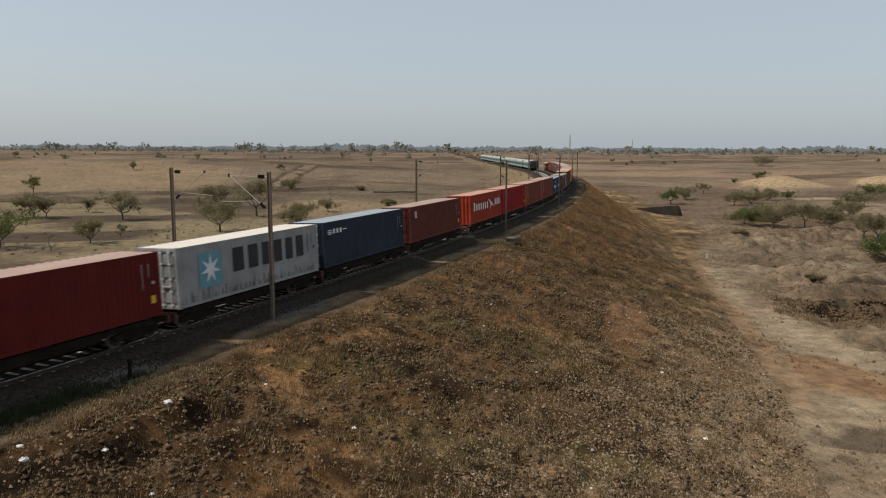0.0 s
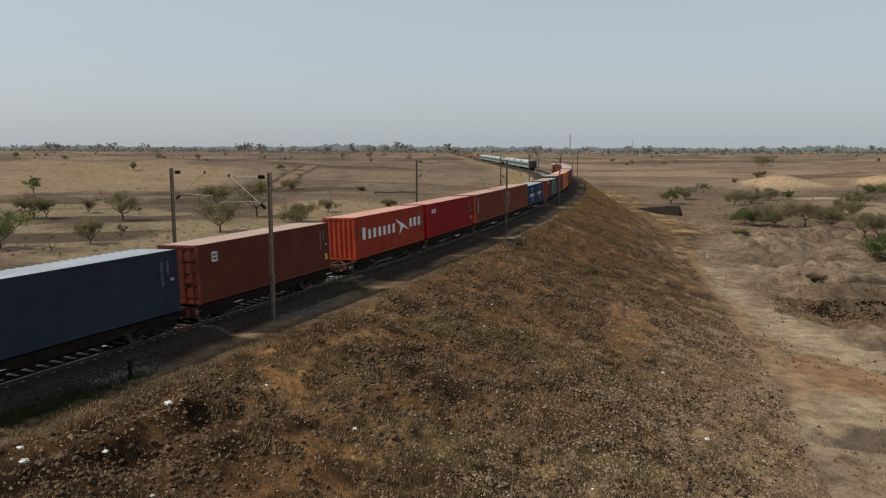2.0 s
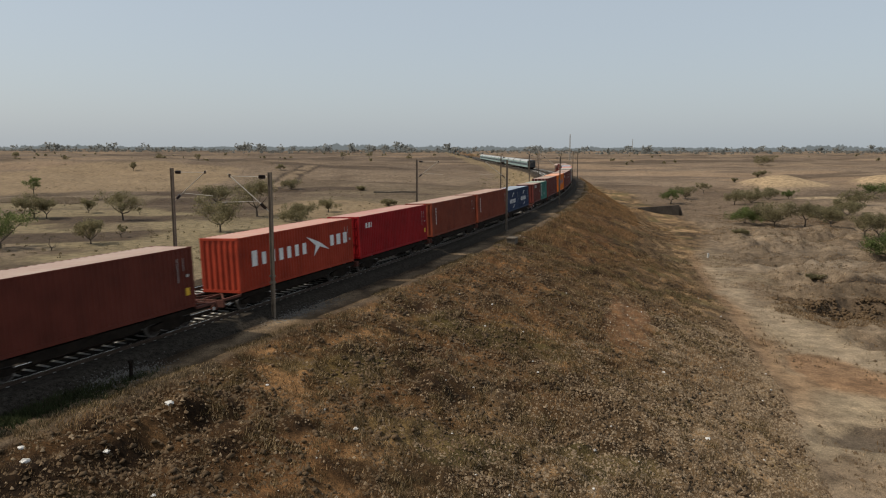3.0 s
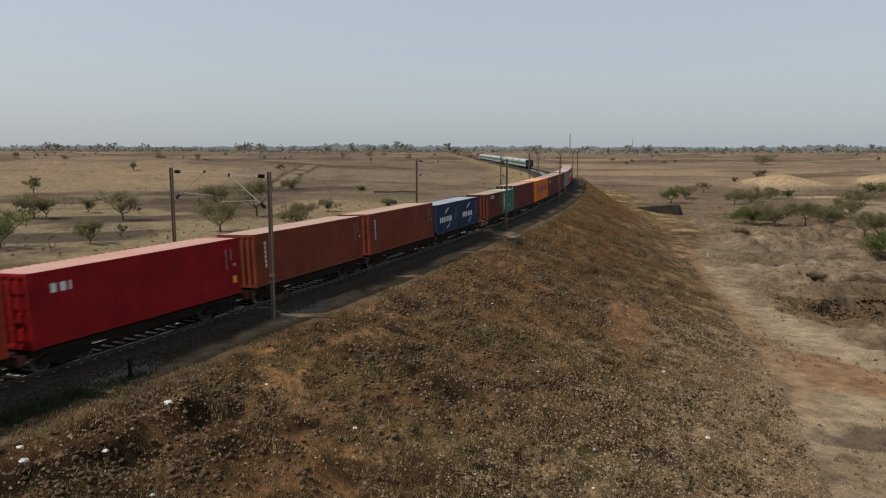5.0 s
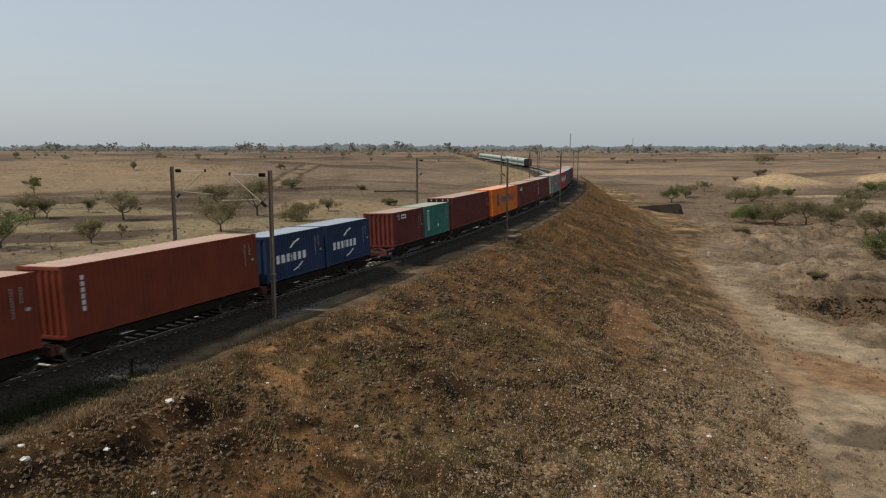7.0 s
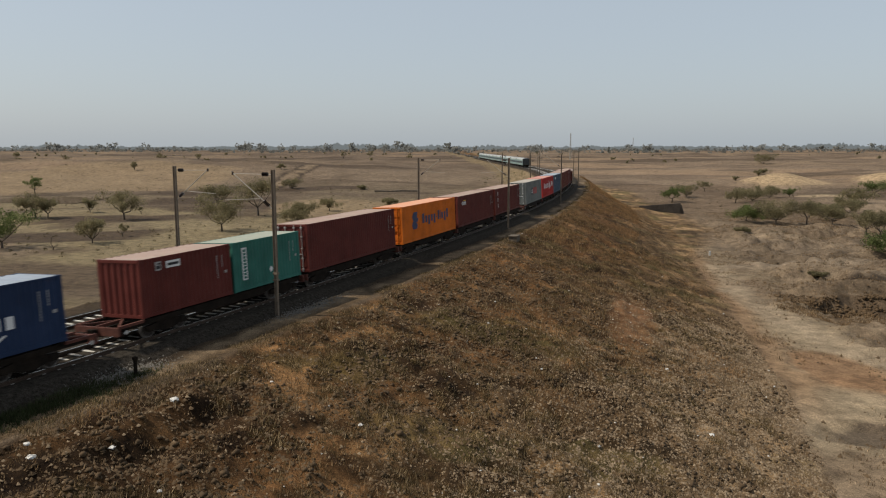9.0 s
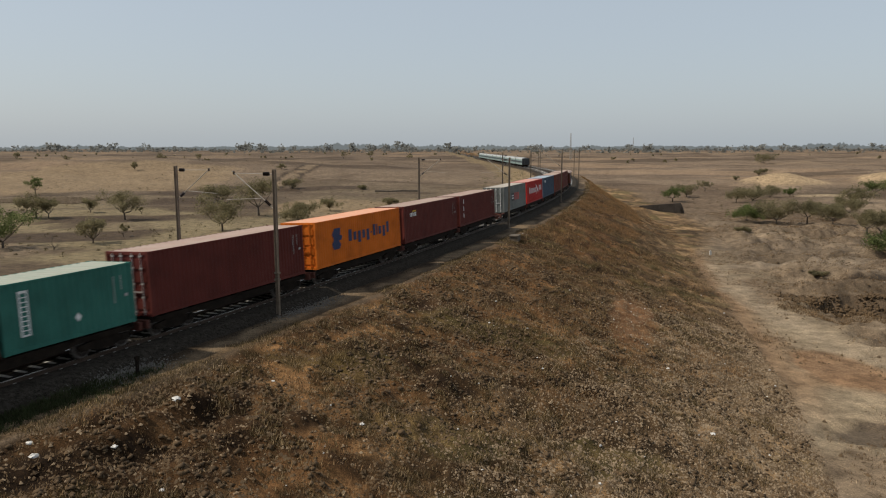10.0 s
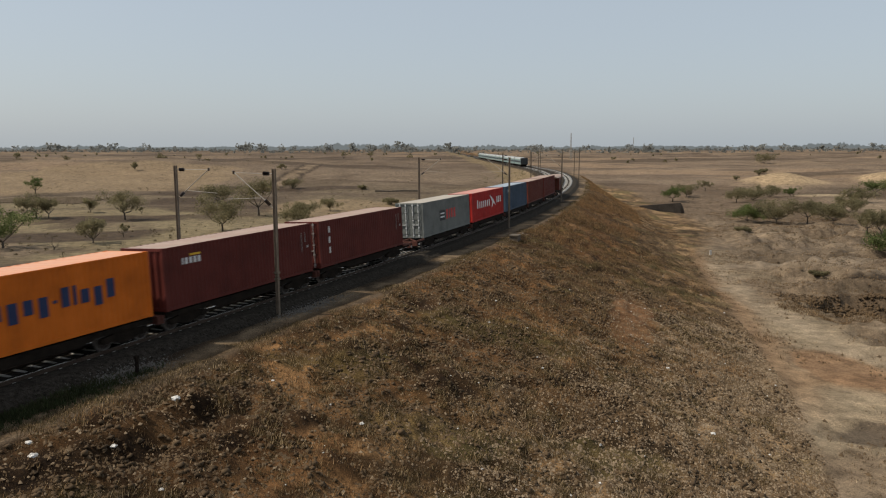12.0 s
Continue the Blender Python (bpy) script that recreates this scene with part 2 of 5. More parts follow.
STRAW_SCRUB = blades_material("dry_scrub_leaves", [(0.0, (0.060, 0.052, 0.030)), (0.5, (0.10, 0.086, 0.05)), (1.0, (0.15, 0.125, 0.075))], 0.3)
WEED = blades_material("bristly_weed", [(0.0, (0.032, 0.024, 0.011)), (0.45, (0.082, 0.062, 0.029)), (0.78, (0.19, 0.140, 0.072)), (1.0, (0.42, 0.33, 0.21))], 0.2)


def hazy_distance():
    """Even blue-grey glow that stands for the haze over woods far off."""
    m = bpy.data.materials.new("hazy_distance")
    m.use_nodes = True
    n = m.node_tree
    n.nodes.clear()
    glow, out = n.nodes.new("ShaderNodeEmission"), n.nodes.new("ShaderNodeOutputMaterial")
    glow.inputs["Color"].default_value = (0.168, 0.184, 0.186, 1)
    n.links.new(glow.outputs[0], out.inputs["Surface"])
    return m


DISTANCE = hazy_distance()
WHITE_ROD = WHITE


# ---- mesh building ----
class Geo:
    """Collects vertices and faces of one mesh."""

    def __init__(self):
        self.v, self.f, self.n = [], [], 0

    def add(self, verts, faces, m=None):
        verts = [Vector(p) for p in verts]
        if m is not None:
            verts = [m @ p for p in verts]
        self.f += [tuple(i + self.n for i in q) for q in faces]
        self.v += [tuple(p) for p in verts]
        self.n += len(verts)
        return self

    def box(self, x0, x1, y0, y1, z0, z1, m=None):
        v = [(x, y, z) for x in (x0, x1) for y in (y0, y1) for z in (z0, z1)]
        return self.add(v, [(0, 1, 3, 2), (4, 6, 7, 5), (0, 4, 5, 1), (2, 3, 7, 6), (0, 2, 6, 4), (1, 5, 7, 3)], m)

    def tube(self, a, b, r, r2=None, sides=8):
        a, b = Vector(a), Vector(b)
        r2 = r if r2 is None else r2
        m = (b - a).to_track_quat("Z", "Y").to_matrix()
        ring = [Vector((math.cos(t * math.tau / sides), math.sin(t * math.tau / sides), 0)) for t in range(sides)]
        v = [a + m @ (p * r) for p in ring] + [b + m @ (p * r2) for p in ring]
        f = [(i, (i + 1) % sides, (i + 1) % sides + sides, i + sides) for i in range(sides)]
        return self.add(v, f + [tuple(reversed(range(sides))), tuple(range(sides, 2 * sides))])

    def beam(self, a, b, w, h):
        """A square bar from a to b."""
        a, b = Vector(a), Vector(b)
        m = (b - a).to_track_quat("Z", "Y").to_matrix().to_4x4()
        return self.box(-w / 2, w / 2, -h / 2, h / 2, 0, (b - a).length, Matrix.Translation(a) @ m)

    def plate(self, pts, thick, m):
        """A flat polygon (x, y) given thickness along its z."""
        n = len(pts)
        v = [(x, y, 0) for x, y in pts] + [(x, y, thick) for x, y in pts]
        f = [tuple(reversed(range(n))), tuple(range(n, 2 * n))] + [(i, (i + 1) % n, (i + 1) % n + n, i + n) for i in range(n)]
        return self.add(v, f, m)

    def sheet(self, prof, lo, hi, thick, m):
        """A folded sheet: profile (u, w) swept from lo to hi along v, with a back skin."""
        n = len(prof)
        v = [(u, lo, w) for u, w in prof] + [(u, hi, w) for u, w in prof]
        v += [(u, lo, w - thick) for u, w in prof] + [(u, hi, w - thick) for u, w in prof]
        f = []
        for i in range(n - 1):
            f += [(i, i + 1, n + i + 1, n + i), (2 * n + i + 1, 2 * n + i, 3 * n + i, 3 * n + i + 1)]
        f += [(0, n, 3 * n, 2 * n), (n - 1, 3 * n - 1, 4 * n - 1, 2 * n - 1)]
        return self.add(v, f, m)

    def mesh(self, name, smooth=False):
        me = bpy.data.meshes.new(name)
        me.from_pydata(self.v, [], self.f)
        if smooth:
            me.polygons.foreach_set("use_smooth", [True] * len(me.polygons))
        me.update()
        return me


def part(name, geo, material, parent, label="", m=None, smooth=False):
    """Links one mesh as one object under a thing or part."""
    me = geo.mesh(name, smooth) if isinstance(geo, Geo) else geo
    if not me.materials:
        me.materials.append(material)
    ob = new(name, me)
    ob.parent = parent
    if m is not None:
        ob.matrix_local = m
    return tagged(ob, label)


def thing(name, label, category, group="", kind=""):
    return tagged(new(name), label, category, group, kind)


def raw_mesh(name, verts, faces, material, label, category="", kind="stuff", colours=None, smooth=False, parent=None):
    """A mesh from numpy arrays (faces: rows of equal length)."""
    me = bpy.data.meshes.new(name)
    verts, faces = np.asarray(verts, np.float32), np.asarray(faces, np.int32)
    k = faces.shape[1]
    me.vertices.add(len(verts))
    me.vertices.foreach_set("co", verts.ravel())
    me.loops.add(faces.size)
    me.loops.foreach_set("vertex_index", faces.ravel())
    me.polygons.add(len(faces))
    me.polygons.foreach_set("loop_start", np.arange(0, faces.size, k, dtype=np.int32))
    me.polygons.foreach_set("loop_total", np.full(len(faces), k, np.int32))
    if smooth:
        me.polygons.foreach_set("use_smooth", np.ones(len(faces), bool))
    me.update(calc_edges=True)
    me.validate()
    if colours is not None:
        at = me.attributes.new("soil", "FLOAT_COLOR", "POINT")
        at.data.foreach_set("color", np.column_stack([colours, np.ones(len(colours))]).astype(np.float32).ravel())
    me.materials.append(material)
    ob = new(name, me)
    ob.parent = parent
    return tagged(ob, label, category, "", kind)


# ---- the ground: one sheet to the horizon ----
FORMATION = -0.45


def toe(s):
    return np.interp(s, [-60, -20, 9, 21, 38, 61, 94, 182], [31.0, 29.9, 29.2, 28.3, 26.0, 23.2, 20.2, 12.5])


def ground_height(x, y, s, o, fine=True):
    d = np.hypot(x, y)
    base = np.interp(d, [0, 60, 160, 260, 400, 800, 1500, 3000, 5000], [-6.6, -6.6, -6.0, -4.6, -2.6, 0.2, 3.0, 5.0, 5.5])
    roll = (fbm(x, y, 160, 4) - 0.5) * np.interp(d, [60, 200, 500, 1500], [0.6, 3.2, 6.0, 7.0])
    left = o < -4
    base = base + np.where(left, 1.1, -0.3) * ramp(d, 20, 80) * (1 - ramp(d, 300, 700))
    land = base + roll + (fbm(x, y, 24, 5) - 0.5) * np.interp(d, [60, 130, 300, 900], [0.3, 1.2, 2.4, 3.0])
    # golden hill beyond the left fields, and low golden mounds on the right
    land += 5.0 * np.exp(-(((x + 150) / 110) ** 2 + ((y - 330) / 60) ** 2))
    land += 4.4 * np.exp(-(((x - 114) / 14) ** 2 + ((y - 250) / 15) ** 2))
    land += 4.6 * np.exp(-(((x - 146) / 12) ** 2 + ((y - 246) / 16) ** 2))
    # dug earth on the right, beside the cart track
    dug = ramp(o - toe(s), 6, 12) * (1 - ramp(d, 130, 220)) * (~left)
    land += dug * ((fbm(x, y, 9, 4) - 0.5) * 2.6 + 0.5)
    gully = fbm(x * 0.8 + 40, y * 1.7, 13, 5)
    pits = -1.2 * dug * ramp(gully, 0.53, 0.63) - 0.5 * dug * ramp(fbm(x + 9, y * 1.4, 6, 4), 0.55, 0.66)
    for px, py, rx, ry, dep in ((42.0, 69.6, 8.5, 3.4, 1.1), (45.5, 78.5, 3.8, 1.8, 1.5), (22.3, 37.0, 3.2, 1.6, 0.35), (50, 108, 9, 2.5, 0.9), (58, 122, 8, 2.5, 0.9)):
        e = ((x - px) / rx) ** 2 + ((y - py) / ry) ** 2 + (fbm(x, y, 2.5, 3) - 0.5) * 1.4
        pits -= dep * ramp(1.2 - e, 0, 0.5)
    land += pits
    land += 1.5 * np.exp(-(((x - 43.5) / 4.5) ** 2 + ((y - 166) / 6) ** 2))
    rough = ramp(o, 26, 30) * ramp(s, 55, 70) * (1 - ramp(s, 110, 130)) * (1 - ramp(o, 50, 62))
    land += rough * ((fbm(x, y, 3.0, 4) - 0.5) * 1.7)
    spoil = np.exp(-(((x - 38.5) / 6.5) ** 2 + ((y - 70) / 4) ** 2))
    land += spoil * ((fbm(x, y, 2.4, 4) - 0.5) * 2.6)
    # shoulders and slopes of the embankment
    t = toe(s)
    w = np.clip((o - 4.7) / (t - 4.7), 0, None)
    edge = (fbm(x, y, 4.5, 3) - 0.5) * 1.3
    w = np.where(o > 0, np.clip((o + edge * (1 - ramp(o, 6, 9)) - 4.9) / (t - 4.9), 0, None), w)
    lumps = (fbm(x, y, 3.2, 4) - 0.5) * 0.50 + (fbm(x, y, 0.9, 3) - 0.5) * 0.62 + (fbm(s, o * 3.0, 3.0, 3) - 0.5) * 0.35
    bank_r = FORMATION - 6.3 * w ** 1.08 + lumps * ramp(o, 4.6, 6.5) * (1 - ramp(w, 0.95, 1.1))
    ridge = ramp(s, -11.5, -9.5) * (1 - ramp(s, -5.2, -3.6))
    bank_r = bank_r + ridge * (0.32 * np.exp(-((o - 7.1) / 0.5) ** 2) - 0.12 * np.exp(-((o - 8.6) / 0.8) ** 2))
    bank_l = FORMATION - (-9.4 - o) / 1.9 + lumps * 0.5
    bank = np.where(o > 0, bank_r, bank_l)
    z = 0.5 * (land + bank + np.sqrt((land - bank) ** 2 + 0.5))
    z = np.where(o > 0, np.where(w > 1.35, land, z), z)
    z = np.where((o > 0) & (w > 1.05) & (w <= 1.35), z + (land - z) * ramp(w, 1.05, 1.35), z)
    top = ((w <= 0) | (o <= 0)) & (o > -9.4)
    z = np.where(top, FORMATION + (fbm(x, y, 1.5, 2) - 0.5) * 0.10, z)
    return z


def col(*c):
    return np.array(c)


def lerp(a, b, t):
    return a + (b - a) * t[:, None]


def ground_colour(x, y, s, o):
    n = len(x)
    d = np.hypot(x, y)
    t = toe(s)
    w = (o - 4.7) / (t - 4.7)
    n1, n2, n3 = fbm(x, y, 40, 5), fbm(x + 300, y, 12, 4), fbm(x, y + 500, 3, 4)
    # open land: dry brown, straw and bare grey patches
    c = lerp(np.tile(np.array((0.102, 0.076, 0.054)), (n, 1)), np.tile(np.array((0.172, 0.130, 0.090)), (n, 1)), ramp(n1, 0.38, 0.62))
    c = lerp(c, np.tile(col(0.225, 0.165, 0.103), (n, 1)), ramp(fbm(x - 700, y, 90, 4), 0.54, 0.64) * 0.8)
    c = lerp(c, np.tile(col(0.071, 0.051, 0.033), (n, 1)), ramp(fbm(x, y + 90, 34, 6), 0.52, 0.62) * 0.8)
    # left: straw stubble with ploughed dark strips
    near_left = (o < -14) * (1 - ramp(d, 190, 260))
    c = lerp(c, np.tile(np.array((0.185, 0.150, 0.087)), (n, 1)), near_left * ramp(fbm(x, y, 18, 5), 0.36, 0.60) * 0.9)
    c = lerp(c, np.tile(col(0.112, 0.084, 0.058), (n, 1)), (o < -14) * ramp(y, 168, 185) * (1 - ramp(y, 230, 260)) * 0.6)
    far = ramp(d, 230, 330)
    c = lerp(c, np.tile(col(0.122, 0.088, 0.062), (n, 1)), far * 0.62)
    c = lerp(c, np.tile(col(0.060, 0.042, 0.028), (n, 1)), ramp(fbm(x * 0.35 + 60, y, 26, 5), 0.55, 0.62) * ramp(d, 180, 260) * 0.75)
    c = lerp(c, np.tile(col(0.215, 0.150, 0.096), (n, 1)), ramp(fbm(x * 0.3 - 90, y + 40, 40, 4), 0.57, 0.64) * far * 0.6)
    u = y - 0.26 * (x + 57) + (n2 - 0.5) * 3
    for a, b, xa, xb in ((105, 122, -73, -43), (136, 149, -79, -48), (176, 199, -78, -40), (192, 212, -142, -98), (158, 168, -50, -26), (204, 240, -87, -58), (215, 232, -60, -22), (196, 201, -20, 4)):
        strip = ramp(u, a, a + 1.2) * (1 - ramp(u, b - 1.2, b)) * ramp(x, xa, xa + 6) * (1 - ramp(x, xb - 6, xb)) * (o < -14)
        c = lerp(c, np.tile(col(0.063, 0.044, 0.030), (n, 1)), strip * 0.95)
    # golden slopes
    for hx, hy, rx, ry in ((-118, 262, 46, 58), (-24, 166, 16, 22)):
        e = ((x - hx) / rx) ** 2 + ((y - hy) / ry) ** 2
        c = lerp(c, np.tile(col(0.205, 0.150, 0.090), (n, 1)), ramp(1.1 - e + (n2 - 0.5) * 0.9, 0, 0.35) * 0.8)
    for hx, hy, rx, ry, tone in ((113, 246, 13.5, 15, (0.30, 0.222, 0.132)), (146, 241, 10.5, 15, (0.30, 0.222, 0.132)), (106, 206, 9, 4, (0.30, 0.235, 0.15)), (88, 221, 15, 5, (0.060, 0.044, 0.031)), (122, 223, 14, 4, (0.075, 0.056, 0.038)), (70, 232, 14, 7, (0.10, 0.072, 0.05))):
        e = ((x - hx) / rx) ** 2 + ((y - hy) / ry) ** 2 + (n2 - 0.5) * 1.2
        c = lerp(c, np.tile(np.array(tone), (n, 1)), ramp(1.1 - e, 0, 0.5) * 0.75)
    # pale cart road winding over the left rise, with a dark bank beside it
    for (ax, ay), (bx, by) in (((-58, 325), (-57.5, 298)), ((-57.5, 298), (-59, 288)), ((-59, 288), (-56.5, 262)), ((-56.5, 262), (-55, 232)), ((-55, 232), (-66, 222))):
        q = np.clip(((x - ax) * (bx - ax) + (y - ay) * (by - ay)) / ((bx - ax) ** 2 + (by - ay) ** 2), 0, 1)
        e = np.hypot(x - ax - q * (bx - ax), y - ay - q * (by - ay)) + (n3 - 0.5) * 1.6
        c = lerp(c, np.tile(col(0.040, 0.028, 0.019), (n, 1)), (1 - ramp(e, 3.6, 5.0)) * 0.85)
        c = lerp(c, np.tile(col(0.190, 0.140, 0.092), (n, 1)), (1 - ramp(e, 2.2, 2.9)) * 0.85)
    # brown rough ground beyond the curve of the bank
    e = ((x - 66) / 34) ** 2 + ((y - 195) / 75) ** 2
    c = lerp(c, np.tile(col(0.098, 0.069, 0.046), (n, 1)), ramp(1.2 - e + (n2 - 0.5) * 1.2, 0, 0.7) * (o > 10) * 0.75)
    # right: trodden cart track, red toe, grey diggings
    right = (o > t - 1) & (s < 330)
    grey = ramp(o - t, 7, 11) * (1 - ramp(d, 120, 200)) * right
    c = lerp(c, np.tile(col(0.168, 0.128, 0.088), (n, 1)), grey * 0.85)
    c = lerp(c, np.tile(col(0.069, 0.048, 0.031), (n, 1)), (1 - np.abs(2 * ramp(fbm(x * 0.8 + 40, y * 1.7, 13, 5), 0.54, 0.62) - 1)) * grey * 0.9)
    c = lerp(c, np.tile(col(0.078, 0.057, 0.038), (n, 1)), grey * ramp(fbm(x * 0.6, y * 1.5, 14, 5), 0.52, 0.60) * 0.7)
    track = ramp(o - t + (n3 - 0.5) * 2, -0.2, 1.2) * (1 - ramp(o - t + (n2 - 0.5) * 6, 7.0, 10.5)) * (1 - ramp(s, 50, 150)) * right
    c = lerp(c, lerp(np.tile(col(0.165, 0.122, 0.080), (n, 1)), np.tile(col(0.224, 0.177, 0.118), (n, 1)), ramp(n2 + 0.4 * (n3 - 0.5), 0.36, 0.56)), track * (0.9 - 0.3 * ramp(s, 30, 60)))
    red = np.exp(-((o - t - 1.0 + (n3 - 0.5) * 1.6) / 1.3) ** 2) * right * ramp(s, 14, 26) + np.exp(-((s - 26 - 0.25 * (o - 30) + (n3 - 0.5) * 2) / 1.6) ** 2) * ramp(o - t, 0.5, 2) * right
    c = lerp(c, np.tile(col(0.190, 0.120, 0.066), (n, 1)), np.clip(red, 0, 1) * 0.8)
    # soil patches; the near-black one paints the shade of a pit's far wall
    for px, py, rx, ry, tone in ((38.5, 69.6, 5.8, 2.4, (0.105, 0.073, 0.047)), (46.2, 80.0, 4.4, 1.7, (0.026, 0.020, 0.016)), (42.0, 72.6, 8.5, 1.6, (0.085, 0.060, 0.039)), (47, 102, 9, 9, (0.105, 0.080, 0.056)), (35.2, 73.6, 1.7, 1.5, (0.07, 0.052, 0.036)), (22.6, 36.8, 3.4, 1.8, (0.075, 0.058, 0.043)), (27, 48, 3.2, 5, (0.18, 0.105, 0.055)), (47, 92, 12, 3, (0.16, 0.125, 0.090)), (58, 110, 14, 4, (0.15, 0.115, 0.082))):
        e = ((x - px) / rx) ** 2 + ((y - py) / ry) ** 2 + (n3 - 0.5) * 1.6
        c = lerp(c, np.tile(np.array(tone), (n, 1)), ramp(1.2 - e, 0, 0.5) * 0.85)
    for (ax, ay), (bx, by) in (((34, 92), (30.4, 75.7)), ((30.4, 75.7), (29.7, 61.6)), ((29.7, 61.6), (30.6, 52.8)), ((30.6, 52.8), (32, 45))):
        q = np.clip(((x - ax) * (bx - ax) + (y - ay) * (by - ay)) / ((bx - ax) ** 2 + (by - ay) ** 2), 0, 1)
        e = np.hypot(x - ax - q * (bx - ax), y - ay - q * (by - ay)) + (n3 - 0.5) * 1.5
        c = lerp(c, np.tile(np.array((0.25, 0.20, 0.14)), (n, 1)), (1 - ramp(e, 0.6, 2.4)) * 0.6)
    # open land greyed a little: distance haze put into the soil colour
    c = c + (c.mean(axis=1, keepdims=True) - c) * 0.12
    # bank under the dry grass, with bare stony ground
    bank = ramp(o + (n3 - 0.5) * 0.8, 4.7, 5.5) * (1 - ramp(o - t + (n3 - 0.5) * 2.2 - 7 * ramp(s, 70, 120) * (1 - ramp(s, 200, 280)), -0.5, 0.5 + 4 * ramp(s, 60, 110)))
    b = lerp(np.tile(np.array((0.056, 0.035, 0.018)), (n, 1)), np.tile(np.array((0.112, 0.073, 0.040)), (n, 1)), ramp(n3, 0.35, 0.65))
    b = lerp(b, np.tile(np.array((0.115, 0.068, 0.035)), (n, 1)), ramp(fbm(x + 50, y + 50, 7, 4), 0.52, 0.66) * 0.7)
    b = lerp(b, np.tile(np.array((0.175, 0.126, 0.080)), (n, 1)), ramp(w + (n2 - 0.5) * 0.5, 0.5, 1.0) * 0.8)
    # mottling for dark weeds and shade between clumps, pale grit, one bare red patch
    b = b * (0.40 + 0.92 * ramp(fbm(x + 7, y, 1.3, 4), 0.36, 0.64))[:, None] * (0.72 + 0.5 * ramp(fbm(x - 70, y + 33, 5.5, 4), 0.38, 0.62))[:, None]
    b = lerp(b, np.tile(np.array((0.072, 0.066, 0.030)), (n, 1)), ramp(fbm(x + 210, y, 4.5, 3), 0.60, 0.70) * 0.6)
    # darker towards the near upper end of the bank
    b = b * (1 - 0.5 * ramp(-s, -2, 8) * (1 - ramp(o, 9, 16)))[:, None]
    e = ((x - 0.256 * y) / 1.9) ** 2 + ((y - 53) / 9) ** 2 + (n3 - 0.5) * 1.6
    b = lerp(b, np.tile(np.array((0.150, 0.085, 0.048)), (n, 1)), ramp(1.3 - e, 0, 1.3) * 0.85)
    b = lerp(b, np.tile(np.array((0.150, 0.110, 0.073)), (n, 1)), ramp(w + (n2 - 0.5) * 0.5, 0.62, 0.95) * (1 - ramp(s, 30, 50)) * 0.7)
    b = b * (1 + np.outer(1 - ramp(o, 10, 17), np.array([0.10, 0.0, -0.07])))
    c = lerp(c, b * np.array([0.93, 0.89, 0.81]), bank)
    bl = ((o < -9.2) & (o > -20)) * ramp(-o, 9.2, 9.8) * (1 - ramp(-o, 17, 20))
    c = lerp(c, np.tile(np.array((0.165, 0.128, 0.076)), (n, 1)), bl * 0.7)
    top = ramp(-np.abs(o + 2.35), -7.2, -6.9)
    f = lerp(np.tile(np.array((0.095, 0.070, 0.046)), (n, 1)), np.tile(np.array((0.165, 0.125, 0.084)), (n, 1)), ramp(n3, 0.35, 0.65))
    # the wagons' shade put into the soil colour, darkest next to the track
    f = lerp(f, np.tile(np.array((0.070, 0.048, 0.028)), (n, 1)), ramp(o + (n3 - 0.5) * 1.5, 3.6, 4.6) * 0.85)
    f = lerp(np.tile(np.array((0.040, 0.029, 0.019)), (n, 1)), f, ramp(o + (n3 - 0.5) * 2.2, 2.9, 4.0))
    # paler tan spots at four places on the shoulder
    for ss, oo, rs, ro in ((11.5, 3.0, 3.6, 0.9), (-3.0, 4.0, 1.6, 0.7), (31, 3.4, 4.0, 0.7), (55, 3.4, 6.0, 0.7)):
        e = ((s - ss) / rs) ** 2 + ((o - oo) / ro) ** 2 + (n3 - 0.5) * 1.5
        f = lerp(f, np.tile(np.array((0.150, 0.112, 0.074)), (n, 1)), ramp(1.2 - e, 0, 0.6) * 0.85)
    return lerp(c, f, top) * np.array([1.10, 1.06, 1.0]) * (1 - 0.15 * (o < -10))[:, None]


def build_ground():
    ang = np.concatenate([np.arange(-36, 36, 0.2), np.arange(36, 324, 4.0)])
    rad = np.concatenate([[0.02, 1.0, 2.0], np.geomspace(3, 20, 130)[:-1], np.geomspace(20, 90, 210)[:-1], np.geomspace(90, 4900, 330)])
    a, r = np.meshgrid(np.radians(ang), rad)
    x, y = (r * np.sin(a)).ravel(), (r * np.cos(a)).ravel()
    x, y = np.append(x, 0.0), np.append(y, 0.0)
    s, o = along(x, y)
    z = ground_height(x, y, s, o)
    na, nr = len(ang), len(rad)
    i = np.arange(nr - 1)[:, None] * na + np.arange(na)
    j = np.arange(nr - 1)[:, None] * na + (np.arange(na) + 1) % na
    quads = np.stack([i, i + na, j + na, j], -1).reshape(-1, 4)[:, ::-1]
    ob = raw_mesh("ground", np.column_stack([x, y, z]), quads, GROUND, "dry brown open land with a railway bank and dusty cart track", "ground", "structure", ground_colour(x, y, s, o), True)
    return ob


build_ground()


def height_at(x, y):
    x, y = np.atleast_1d(np.asarray(x, float)), np.atleast_1d(np.asarray(y, float))
    s, o = along(x, y)
    return ground_height(x, y, s, o)


